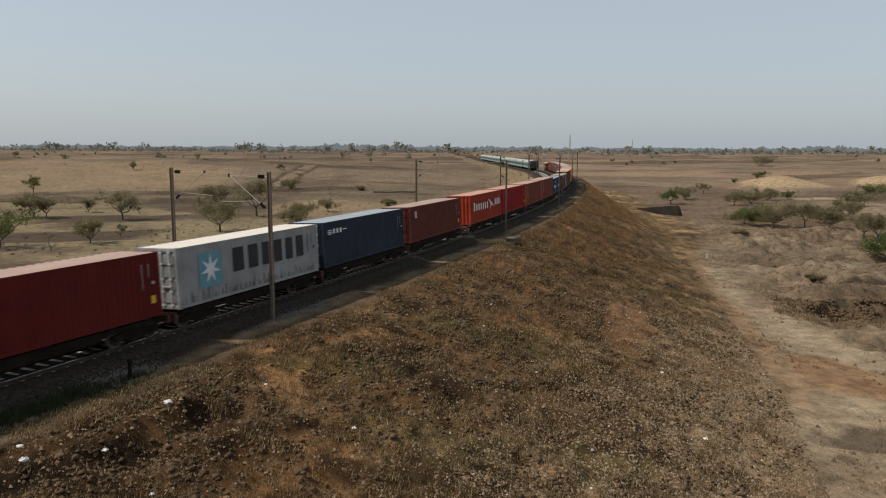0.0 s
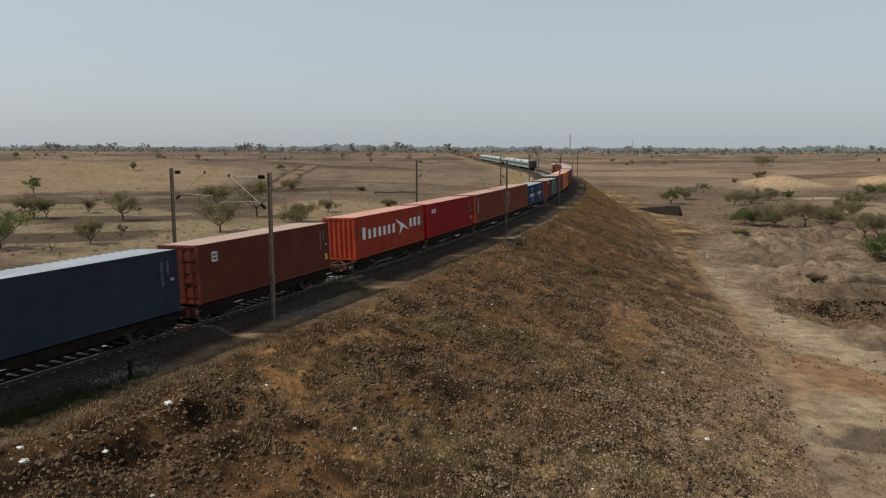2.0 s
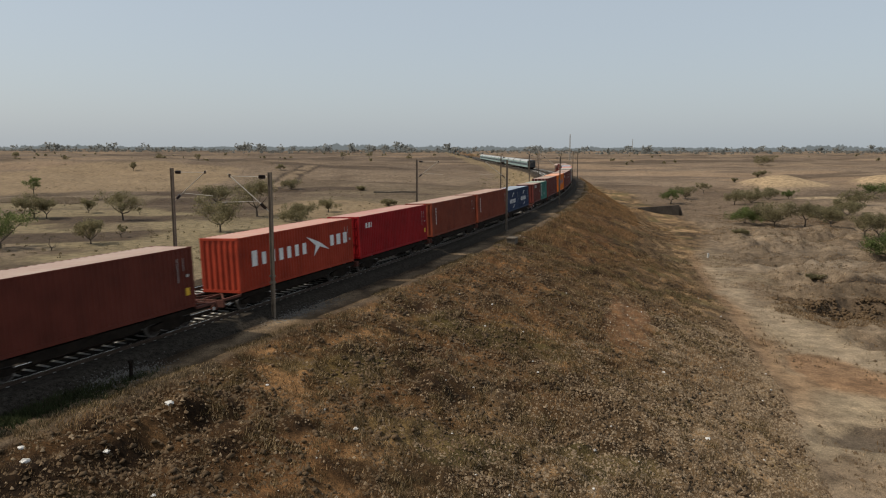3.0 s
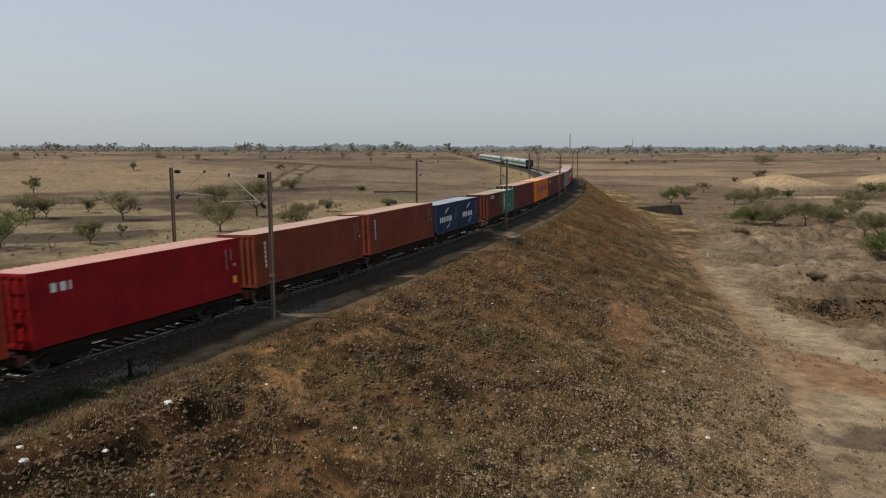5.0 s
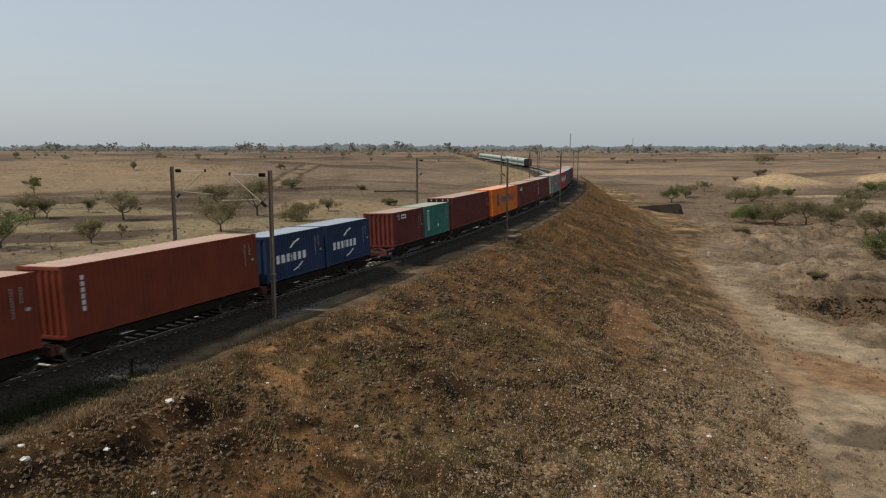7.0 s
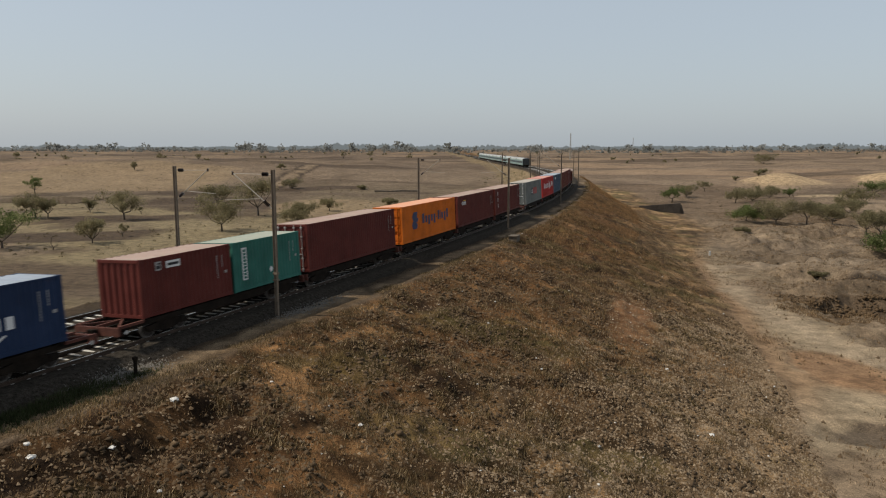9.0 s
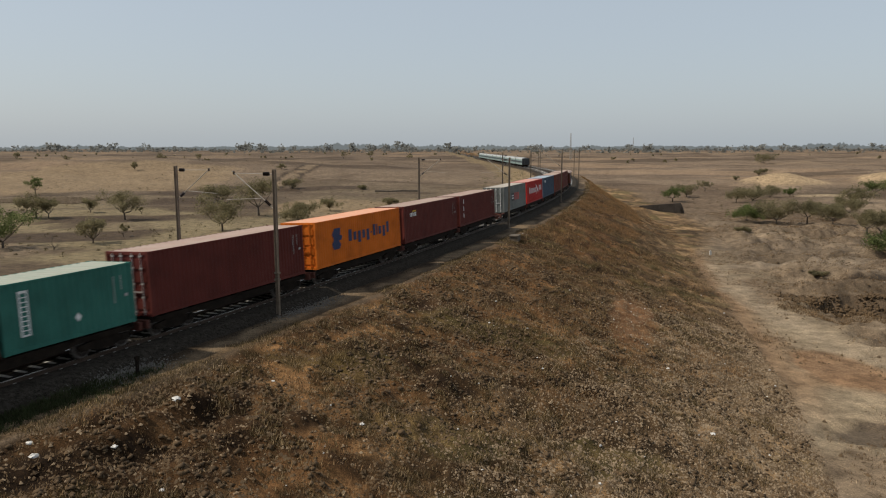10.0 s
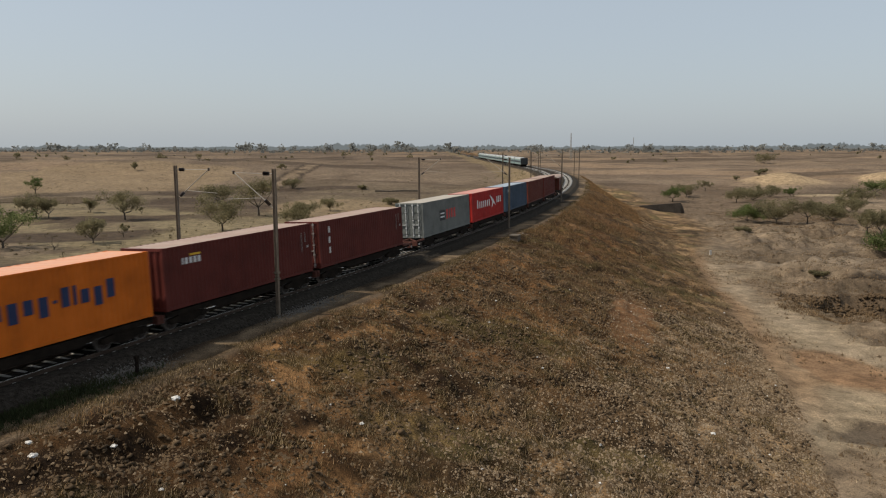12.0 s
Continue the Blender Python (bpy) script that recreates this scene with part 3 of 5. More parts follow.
def bank_places(count, s0, s1, rnd, lo=4.9, hi=-0.3):
    """Random places (x, y, z) on the near slope between s0 and s1."""
    s = s0 + (s1 - s0) * rnd.rand(count)
    o = lo + (toe(s) + hi - lo) * rnd.rand(count)
    h = np.interp(s, _S, _H)
    x, y = np.interp(s, _S, _X) + o * np.cos(h), np.interp(s, _S, _Y) - o * np.sin(h)
    return x, y, ground_height(x, y, s, o), s, o


# ---- track: ballast, sleepers and rails ----
def sweep(profile, s_list, off, closed=True, cant=True):
    """Profile points (o, z) swept along the line. Returns vertices, quads."""
    n, v, f = len(profile), [], []
    for s in s_list:
        for o, z in profile:
            v.append(rail_point(s, off + o, z + (CANT * o if cant else 0)))
    for k in range(len(s_list) - 1):
        for i in range(n if closed else n - 1):
            j = (i + 1) % n
            f.append((k * n + i, k * n + j, (k + 1) * n + j, (k + 1) * n + i))
    return [tuple(p) for p in v], [q[::-1] for q in f]


def sleeper_mesh():
    g = Geo()
    v, f = [], []
    for x, wb, h in ((-1.37, 0.13, -0.02), (-0.55, 0.11, -0.03), (0, 0.10, -0.06), (0.55, 0.11, -0.03), (1.37, 0.13, -0.02)):
        v += [(-wb, x, -0.16), (-wb * 0.8, x, h), (wb * 0.8, x, h), (wb, x, -0.16)]
    for k in range(4):
        for i in range(3):
            f.append((k * 4 + i, k * 4 + i + 1, k * 4 + i + 5, k * 4 + i + 4))
    f += [(3, 2, 1, 0), (16, 17, 18, 19)]
    g.add(v, f)
    for y in (-0.96, -0.78, 0.78, 0.96):
        g.box(-0.06, 0.06, y - 0.03, y + 0.03, -0.05, 0.0)
    return g.mesh("sleeper")


def build_track(off, s0, s1, label, near):
    line = thing("railway_track", label, "railway track", "", "structure")
    steps = np.concatenate([np.arange(s0, 240, 2.0), np.arange(240, s1, 10.0)])
    bed = [(-3.0, FORMATION - 0.15), (-2.05, -0.17), (-1.15, -0.125), (-0.98, -0.16), (-0.7, -0.19), (0, -0.2), (0.7, -0.19), (0.98, -0.16), (1.15, -0.125), (1.9, -0.17), (2.75, FORMATION - 0.22)]
    v, f = sweep(bed, steps, off, False)
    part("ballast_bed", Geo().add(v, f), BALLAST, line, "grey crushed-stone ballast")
    rail = [(-0.07, -0.16), (-0.07, -0.145), (-0.012, -0.13), (-0.012, -0.05), (-0.036, -0.04), (-0.036, -0.006), (-0.03, 0),
            (0.03, 0), (0.036, -0.006), (0.036, -0.04), (0.012, -0.05), (0.012, -0.13), (0.07, -0.145), (0.07, -0.16)]
    for side in (-0.873, 0.873):
        v, f = sweep([(side + o, z) for o, z in rail], steps, off)
        r = part("rail", Geo().add(v, f), RAIL_STEEL, line, "rust-brown steel rail")
        v, f = sweep([(side - 0.029, 0.003), (side + 0.029, 0.003)], steps, off, False)
        part("rail_head", Geo().add(v, f), RAIL_TOP, r, "polished running surface")
    me = sleeper_mesh()
    me.materials.append(CONCRETE)
    rest = Geo()
    base = [tuple(p.co) for p in me.vertices]
    faces = [tuple(p.vertices) for p in me.polygons]
    s, k = s0, 0
    while s < 330:
        m = rail_pose(s, off) @ Matrix.Translation((0, 0, -0.145))
        if k < near:
            part("sleeper", me, CONCRETE, line, m=m)
        elif near or s < 220:
            rest.add(base, faces, m)
        s, k = s + 0.65, k + 1
    if rest.n:
        tagged(part("sleepers", rest, CONCRETE, line, "far concrete sleepers"), kind="stuff")


build_track(0.0, -30.0, 900.0, "near railway track, concrete sleepers on grey ballast", 280)
build_track(LEFT_TRACK, -30.0, 900.0, "second railway track, concrete sleepers on grey ballast", 60)


# ---- shipping containers ----
def corrugation(length, pitch, depth):
    """Trapezoid folds (u, w) from 0 to length; w = 0 is the outer face."""
    n = max(1, round(length / pitch))
    p = length / n
    out = []
    for i in range(n):
        u = i * p
        out += [(u, 0), (u + 0.28 * p, 0), (u + 0.5 * p, -depth), (u + 0.78 * p, -depth)]
    return out + [(length, 0)]


W2 = 1.219
CASTINGS = {}


def casting_mesh():
    g = Geo()
    g.box(-0.089, 0.089, -0.081, 0.081, 0, 0.118)
    g.box(-0.093, -0.088, -0.03, 0.03, 0.03, 0.09)
    g.box(-0.03, 0.03, -0.085, -0.08, 0.03, 0.09)
    return g.mesh("corner_casting")


def casting_for(mat):
    """One shared casting mesh per paint."""
    if mat.name not in CASTINGS:
        CASTINGS[mat.name] = casting_mesh()
        CASTINGS[mat.name].materials.append(mat)
    return CASTINGS[mat.name]


def door_geo(w, h, y0):
    """Door leaf at x = 0 facing -x, from y0 to y0 + w: raised border and three pressed ribs."""
    g = Geo()
    g.box(-0.012, 0.035, y0, y0 + w, 0, h)
    n = 4
    for k in range(n):
        z0 = 0.12 + k * (h - 0.2) / n
        g.box(-0.045, -0.010, y0 + 0.10, y0 + w - 0.10, z0 + 0.05, z0 + (h - 0.2) / n - 0.12)
    return g


def build_container(name, label, length, height, mat, roof_mat, front, group="containers on the freight train", rod=GALV):
    """front: what the end facing -x shows, 'doors' or 'wall'; the other end has the other one."""
    c = thing(name, label, "shipping container", group)
    L2 = length / 2
    f = Geo()
    for x in (-L2, L2):
        sx = 1 if x < 0 else -1
        for y in (-W2, W2):
            sy = 1 if y < 0 else -1
            f.box(min(x, x + sx * 0.16), max(x, x + sx * 0.16), min(y, y + sy * 0.10), max(y, y + sy * 0.10), 0.11, height - 0.11)
        f.box(min(x, x + sx * 0.10), max(x, x + sx * 0.10), -W2 + 0.1, W2 - 0.1, height - 0.14, height - 0.008)
        f.box(min(x, x + sx * 0.10), max(x, x + sx * 0.10), -W2 + 0.1, W2 - 0.1, 0.01, 0.15)
    for y in (-W2, W2):
        sy = 1 if y < 0 else -1
        f.box(-L2 + 0.16, L2 - 0.16, min(y, y + sy * 0.06), max(y, y + sy * 0.06), height - 0.085, height - 0.01)
        f.box(-L2 + 0.16, L2 - 0.16, min(y, y + sy * 0.06), max(y, y + sy * 0.06), 0.012, 0.16)
    for k in range(max(3, int(length / 1.2))):
        x = -L2 + 0.6 + k * (length - 1.2) / (max(3, int(length / 1.2)) - 1)
        f.box(x - 0.03, x + 0.03, -W2 + 0.07, W2 - 0.07, 0.02, 0.12)
    part("frame", f, mat, c)
    for sx in (-1, 1):
        for sy in (-1, 1):
            for z in (0, height - 0.118):
                part("corner_casting", casting_for(mat), mat, c, m=pose(sx * (L2 - 0.083), sy * (W2 - 0.075), z, 0, 0, 0 if sy < 0 else 180))
    prof = corrugation(length - 0.3, 0.285, 0.036)
    mr = Matrix(((1, 0, 0, -L2 + 0.15), (0, 0, -1, -W2 + 0.008), (0, 1, 0, 0), (0, 0, 0, 1)))
    part("side_panel", Geo().sheet(prof, 0.155, height - 0.08, 0.004, mr), mat, c)
    ml = Matrix(((-1, 0, 0, L2 - 0.15), (0, 0, 1, W2 - 0.008), (0, 1, 0, 0), (0, 0, 0, 1)))
    part("side_panel", Geo().sheet(prof, 0.155, height - 0.08, 0.004, ml), mat, c)
    roof = corrugation(length - 0.2, 0.42, 0.022)
    mt = Matrix(((1, 0, 0, -L2 + 0.1), (0, 1, 0, 0), (0, 0, 1, height - 0.004), (0, 0, 0, 1)))
    part("roof", Geo().sheet(roof, -W2 + 0.03, W2 - 0.03, 0.004, mt), roof_mat, c, "dusty steel roof, sunlight put into its pale colour")
    part("floor", Geo().box(-L2 + 0.1, L2 - 0.1, -W2 + 0.08, W2 - 0.08, 0.12, 0.15), UNDERFRAME, c)
    for end in (-1, 1):
        kind = front if end < 0 else ("wall" if front == "doors" else "doors")
        if kind == "wall":
            pr = corrugation(2 * W2 - 0.2, 0.36, 0.055)
            if end < 0:
                m = Matrix(((0, 0, -1, -L2 + 0.012), (-1, 0, 0, W2 - 0.1), (0, 1, 0, 0), (0, 0, 0, 1)))
            else:
                m = Matrix(((0, 0, 1, L2 - 0.012), (1, 0, 0, -W2 + 0.1), (0, 1, 0, 0), (0, 0, 0, 1)))
            part("end_wall", Geo().sheet(pr, 0.14, height - 0.13, 0.004, m), mat, c)
        else:
            turn = Matrix.Translation((end * (L2 - 0.06), 0, 0.15)) @ Matrix.Rotation(0 if end < 0 else math.pi, 4, "Z")
            h = height - 0.29
            for y0 in (-1.115, 0.005):
                d = part("door", door_geo(1.11, h, y0), mat, c, m=turn)
                for y in (y0 + 0.30, y0 + 0.80):
                    g = Geo().tube((-0.075, y, -0.10), (-0.075, y, h + 0.08), 0.02, sides=6)
                    for z in (0.05, 0.7, h * 0.5, h - 0.6, h - 0.06):
                        g.box(-0.10, -0.045, y - 0.06, y + 0.06, z - 0.035, z + 0.035)
                    g.beam((-0.095, y, 0.95), (-0.095, y + (0.42 if y < y0 + 0.5 else -0.42), 0.93), 0.03, 0.05)
                    part("lock_rod", g, rod, d, "galvanised lock rod")
    return c


class Marks:
    """Flat marks on the near side (-y) of a container: x from its left end, z from its floor."""

    def __init__(self, c, length):
        self.c, self.L2 = c, length / 2

    def at(self, lift=0.004):
        return Matrix(((1, 0, 0, -self.L2), (0, 0, -1, -W2 + 0.006 - 0.0), (0, 1, 0, 0), (0, 0, 0, 1))) @ Matrix.Translation((0, 0, lift))

    def bars(self, name, rects, mat, label="", lift=0.004):
        for x0, x1, z0, z1 in rects:
            g = Geo().plate([(x0, z0), (x1, z0), (x1, z1), (x0, z1)], 0.004, self.at(lift))
            ob = part(name, g, mat, self.c, label)
        return ob

    def shape(self, name, pts, mat, label="", lift=0.004):
        return part(name, Geo().plate(pts, 0.004, self.at(lift)), mat, self.c, label)

    def word(self, x0, x1, z0, z1, widths, mat, label, gap=0.26, fill=0.72, rises=()):
        """A brand word as one plain block per character; rises: (low, high) shares of the block's height."""
        total = sum(widths) + gap * (len(widths) - 1)
        k, x, h = (x1 - x0) / total, x0, z1 - z0
        for i, w in enumerate(widths):
            lo, hi = rises[i] if rises else (0.0, 1.0)
            half, mid = w * k * fill / 2, x + w * k / 2
            a, b = z0 + lo * h, z0 + hi * h
            ob = self.shape("brand_block", [(mid - half, a), (mid + half, a), (mid + half, b), (mid - half, b)], mat, label)
            x += (w + gap) * k
        return ob

    def column(self, x, z0, z1, count, w, mat, label="", lift=0.004):
        h = (z1 - z0) / count
        return self.bars("marking_bar", [(x, x + w, z0 + i * h, z0 + (i + 0.76) * h) for i in range(count)], mat, label, lift)

    def end_codes(self, length, height, mat=WHITE, plate=None):
        """Owner code and weights near the right end, too small to read."""
        x, top = length - 1.05, height - 0.45
        mat = CODE_GREY if mat == WHITE else mat
        self.column(x, top - 1.15, top, 11, 0.045, mat)
        self.column(x + 0.38, top - 0.62, top, 6, 0.045, mat)
        self.bars("marking_bar", [(x + 0.55, x + 0.72, top - 0.95, top - 0.82)], mat)
        if plate:
            self.bars("warning_plate", [(x + 0.45, x + 0.72, 0.62, 0.98)], plate, "yellow warning plate")


HC, STD, L40, L20 = 2.896, 2.591, 12.192, 6.058
DECK = 0.944
COLOURS = {
    "maroon": (0.125, 0.011, 0.008), "white": (0.33, 0.328, 0.318), "navy": (0.026, 0.035, 0.054), "brown": (0.130, 0.030, 0.019),
    "orange_red": (0.33, 0.040, 0.017), "crimson": (0.27, 0.005, 0.008), "rust": (0.19, 0.040, 0.019), "blue": (0.018, 0.036, 0.085),
    "teal": (0.040, 0.165, 0.130), "orange": (0.66, 0.158, 0.014), "wine": (0.120, 0.026, 0.020), "grey": (0.185, 0.195, 0.180),
    "slate": (0.055, 0.085, 0.125), "scarlet": (0.42, 0.028, 0.024)}
# sides darker and roofs paler than COLOURS: shade and sunlight put into the paint
PAINTS = {k: paint(k + "_container_paint", tuple(0.86 * q for q in v), 0.35 if k == "white" else 0.30, 0.02) for k, v in COLOURS.items()}
ROOFS = {k: roof_paint(k + "_container_roof", (0.62, 0.61, 0.58) if k == "white" else v) for k, v in COLOURS.items()}

LOADS = []     # (left end s at the start, length, object)


def load(left, length, height, colour, front, label, rod=GALV):
    ob = build_container("shipping_container", label, length, height, PAINTS[colour], ROOFS[colour], front, rod=rod)
    LOADS.append((left, length, ob))
    return Marks(ob, length)


def star(cx, cz, r1, r2, n=7):
    return [(cx + (r1 if i % 2 == 0 else r2) * math.sin(i * math.pi / n), cz + (r1 if i % 2 == 0 else r2) * math.cos(i * math.pi / n)) for i in range(2 * n)]


k = load(-11.9, L40, HC, "maroon", "wall", "maroon forty-foot steel container on a flat wagon")
k.end_codes(L40, HC, WHITE, YELLOW)

k = load(1.35, L40, HC, "white", "doors", "dirty white forty-foot container with pale blue star panel", WHITE_ROD)
k.shape("emblem_panel", [(1.5, 0.72), (3.2, 0.72), (3.2, 2.46), (1.5, 2.46)], SKYBLUE, "pale blue square panel")
k.shape("emblem_star", star(2.35, 1.6, 0.74, 0.26), WHITE, "white seven-pointed star", 0.009)
k.word(3.95, 10.75, 1.18, 2.42, [1.25, 1.1, 0.95, 1.05, 0.95, 1.0], BLACK, "black brand blocks", 0.2, 0.78)
k.end_codes(L40, HC, BLACK)
drip = random.Random(4)
for i in range(46):
    x = 0.3 + i * 0.252 + drip.uniform(-0.09, 0.09)
    k.bars("rust_run", [(x, x + drip.uniform(0.03, 0.11), 0.17, drip.uniform(0.35, 0.75))], GRIME)

k = load(14.25, L40, HC, "navy", "doors", "dark blue forty-foot steel container with white brand blocks")
k.bars("emblem_stripe", [(0.62, 1.12, 2.30, 2.36), (0.62, 1.12, 2.19, 2.25), (0.66, 1.12, 2.08, 2.14)], WHITE)
k.word(1.22, 2.45, 2.10, 2.40, [1.1, 1, 1.05], WHITE, "white brand blocks")
k.bars("marking_bar", [(2.55, 3.1, 2.24, 2.30)], WHITE)
k.end_codes(L40, HC)

k = load(27.75, L40, HC, "brown", "doors", "red-brown forty-foot steel container with small white placard", PAINTS["brown"])
k.bars("placard", [(1.05, 1.45, 1.95, 2.45)], WHITE, "small white placard")
k.bars("placard_bar", [(1.12, 1.38, 2.05, 2.16), (1.12, 1.38, 2.24, 2.34)], PAINTS["brown"], lift=0.010)
k.end_codes(L40, HC, WHITE, YELLOW)

k = load(43.3, L40, HC, "orange_red", "wall", "orange-red forty-foot container with white brand blocks and bird shape")
k.word(1.0, 6.6, 1.25, 1.98, [1.15, 0.9, 1.05, 0.95, 0.95, 0.95, 1.0], WHITE, "white brand blocks", 0.25, 0.6, [(0, 1.15)] + [(0, 0.92)] * 6)
k.shape("emblem_bird", [(6.55, 2.25), (7.35, 2.0), (8.0, 1.78), (9.2, 1.18), (8.0, 1.52), (7.3, 1.0), (7.55, 1.62)], WHITE, "white bird-like swoosh")
k.word(9.2, 11.5, 1.38, 2.06, [0.9, 1, 1], WHITE, "white brand blocks")
k.end_codes(L40, HC)

k = load(56.45, L40, HC, "crimson", "doors", "bright crimson forty-foot container with white brand blocks", PAINTS["crimson"])
k.word(0.95, 1.95, 2.02, 2.38, [1, 1.05, 0.4], WHITE, "white brand blocks")
k.end_codes(L40, HC, WHITE, YELLOW)

for left in (69.95, 83.2):
    k = load(left, L40, HC, "rust", "wall", "rust-red forty-foot container with upright column of white marks")
    k.column(0.88, 1.0, 2.5, 6, 0.13, WHITE, "white upright brand blocks")
    k.end_codes(L40, HC)

for left in (96.2, 102.45):
    k = load(left, L20, STD, "blue", "wall", "dark blue twenty-foot container with white brand blocks")
    k.word(0.9, 4.0, 0.95, 1.42, [1, 1.15, 1, 0.25, 1, 1.05, 1.15], WHITE, "white brand blocks")
    k.shape("emblem_arc", [(2.3, 1.75), (2.75, 2.05), (3.3, 2.2), (3.35, 2.12), (2.85, 1.97), (2.42, 1.70)], WHITE, "white curved stroke")
    k.shape("emblem_arc", [(2.6, 0.35), (3.1, 0.47), (3.6, 0.75), (3.52, 0.80), (3.05, 0.55), (2.6, 0.42)], WHITE, "white curved stroke")
    k.end_codes(L20, STD)

k = load(112.35, L20, STD, "wine", "wall", "wine-red twenty-foot container with two white placards")
k.bars("placard", [(0.95, 1.3, 1.98, 2.38)], CODE_GREY, "small pale placard")
k.bars("placard_bar", [(1.0, 1.25, 2.05, 2.2), (1.08, 1.25, 2.24, 2.32)], BLACK, lift=0.010)
k.bars("placard", [(1.6, 2.5, 2.02, 2.34)], WHITE, "white brand placard")
k.bars("placard_bar", [(1.7, 2.4, 2.12, 2.24)], BLACK, lift=0.010)
k.end_codes(L20, STD)

k = load(118.6, L20, STD, "teal", "wall", "teal-green twenty-foot container with tall white brand placard")
k.bars("placard", [(0.72, 1.12, 0.55, 2.25)], WHITE, "tall white brand placard")
k.column(0.80, 0.62, 2.2, 9, 0.24, PAINTS["teal"], "green upright block", lift=0.010)
k.shape("placard_diamond", [(3.2, 0.62), (3.36, 0.80), (3.2, 0.98), (3.04, 0.80)], WHITE, "white diamond placard")
k.end_codes(L20, STD)

k = load(125.55, L40, HC, "wine", "doors", "wine-brown forty-foot steel container on a flat wagon")
k.end_codes(L40, HC)

k = load(139.1, L40, HC, "orange", "doors", "orange forty-foot container with navy emblem and brand blocks", PAINTS["orange"])
k.shape("emblem_shape", [(2.15, 0.95), (2.9, 0.95), (3.1, 1.2), (2.85, 1.5), (3.15, 1.5), (3.3, 1.75), (3.0, 1.85), (3.1, 2.3), (2.3, 2.3), (2.0, 1.95), (2.2, 1.6), (1.95, 1.3)], NAVY, "navy blue emblem")
k.word(4.05, 10.3, 1.28, 2.05, [1.1, 0.95, 0.95, 0.95, 0.95, 0.5, 0.85, 0.35, 0.95, 0.95, 0.95], NAVY, "navy brand blocks", 0.18, 0.74,
       [(0, 1), (0, 0.72), (-0.28, 0.72), (0, 0.72), (-0.28, 0.72), (0.3, 0.44), (0, 1), (0, 1), (0, 0.72), (-0.28, 0.72), (0, 1)])

k = load(152.1, L40, HC, "wine", "wall", "wine-brown forty-foot container with small white brand blocks")
k.word(1.2, 2.5, 2.0, 2.3, [0.6, 1, 1, 1, 1], WHITE, "white brand blocks")
k.bars("emblem_bar", [(1.75, 2.5, 2.36, 2.46)], YELLOW)
k.end_codes(L40, HC)

k = load(165.2, L40, HC, "wine", "doors", "wine-brown forty-foot container with three upright white marks")
k.bars("marking_bar", [(1.15, 1.32, 2.1, 2.5), (1.15, 1.32, 1.45, 1.85), (1.15, 1.32, 0.8, 1.2)], WHITE)
k.end_codes(L40, HC)

k = load(181.6, L40, HC, "grey", "doors", "grey forty-foot container with black and red brand blocks", WHITE_ROD)
k.shape("emblem_panel", [(3.9, 1.05), (5.3, 1.05), (5.3, 1.95), (3.9, 1.95)], BLACK, "black square emblem")
k.bars("emblem_stripe", [(4.1, 5.1, 1.6, 1.72), (4.1, 5.1, 1.3, 1.42)], WHITE, lift=0.010)
k.word(5.5, 8.1, 1.1, 1.95, [1, 0.5, 1, 1], RED_INK, "red brand blocks")

k = load(194.7, L40, HC, "scarlet", "wall", "scarlet forty-foot container with white brand blocks and bird shape")
k.word(1.6, 6.6, 1.25, 1.98, [1.15, 0.9, 1.05, 0.95, 0.95, 0.95, 1.0], WHITE, "white brand blocks", 0.25, 0.6, [(0, 1.15)] + [(0, 0.92)] * 6)
k.shape("emblem_bird", [(6.55, 2.35), (7.35, 2.1), (8.0, 1.78), (9.0, 1.1), (8.0, 1.45), (7.2, 0.9), (7.45, 1.62)], WHITE, "white bird-like swoosh")
k.word(9.2, 11.2, 1.38, 2.06, [0.9, 1, 1], WHITE, "white brand blocks")

k = load(207.9, L40, HC, "slate", "wall", "slate-blue forty-foot steel container on a flat wagon")
k.bars("placard", [(1.4, 2.4, 2.15, 2.5)], WHITE, "small white placard")
load(221.1, L40, HC, "brown", "wall", "red-brown forty-foot steel container near the train's end")
load(234.3, L40, HC, "wine", "doors", "wine-brown forty-foot container at the train's end")


# ---- flat wagons ----
def wheelset_geo():
    g = Geo()
    g.tube((0, -1.05, 0), (0, 1.05, 0), 0.085, sides=10)
    return g


def wheel_geo(y):
    g, n = Geo(), 24
    ring = [(0.12, -0.09), (0.16, -0.09), (0.36, -0.03), (0.40, -0.065), (0.455, -0.065), (0.455, -0.035), (0.425, -0.02), (0.42, 0.065), (0.37, 0.065), (0.34, 0.02), (0.16, 0.07), (0.12, 0.09)]
    k = len(ring)
    sgn = 1 if y > 0 else -1
    v = [(r * math.cos(t * math.tau / n), y + sgn * w, r * math.sin(t * math.tau / n)) for t in range(n) for r, w in ring]
    f = [(t * k + i, t * k + i + 1, (t + 1) % n * k + i + 1, (t + 1) % n * k + i) for t in range(n) for i in range(k - 1)]
    g.add(v, f)
    for a in range(3):      # lightening marks on the web so that its turning shows
        t = a * math.tau / 3
        c, q = math.cos(t), math.sin(t)
        g.tube((0.26 * c, y + sgn * 0.075, 0.26 * q), (0.26 * c, y + sgn * 0.03, 0.26 * q), 0.05, sides=6)
    return g


WHEELSETS = []     # (object, x in the bogie, phase)


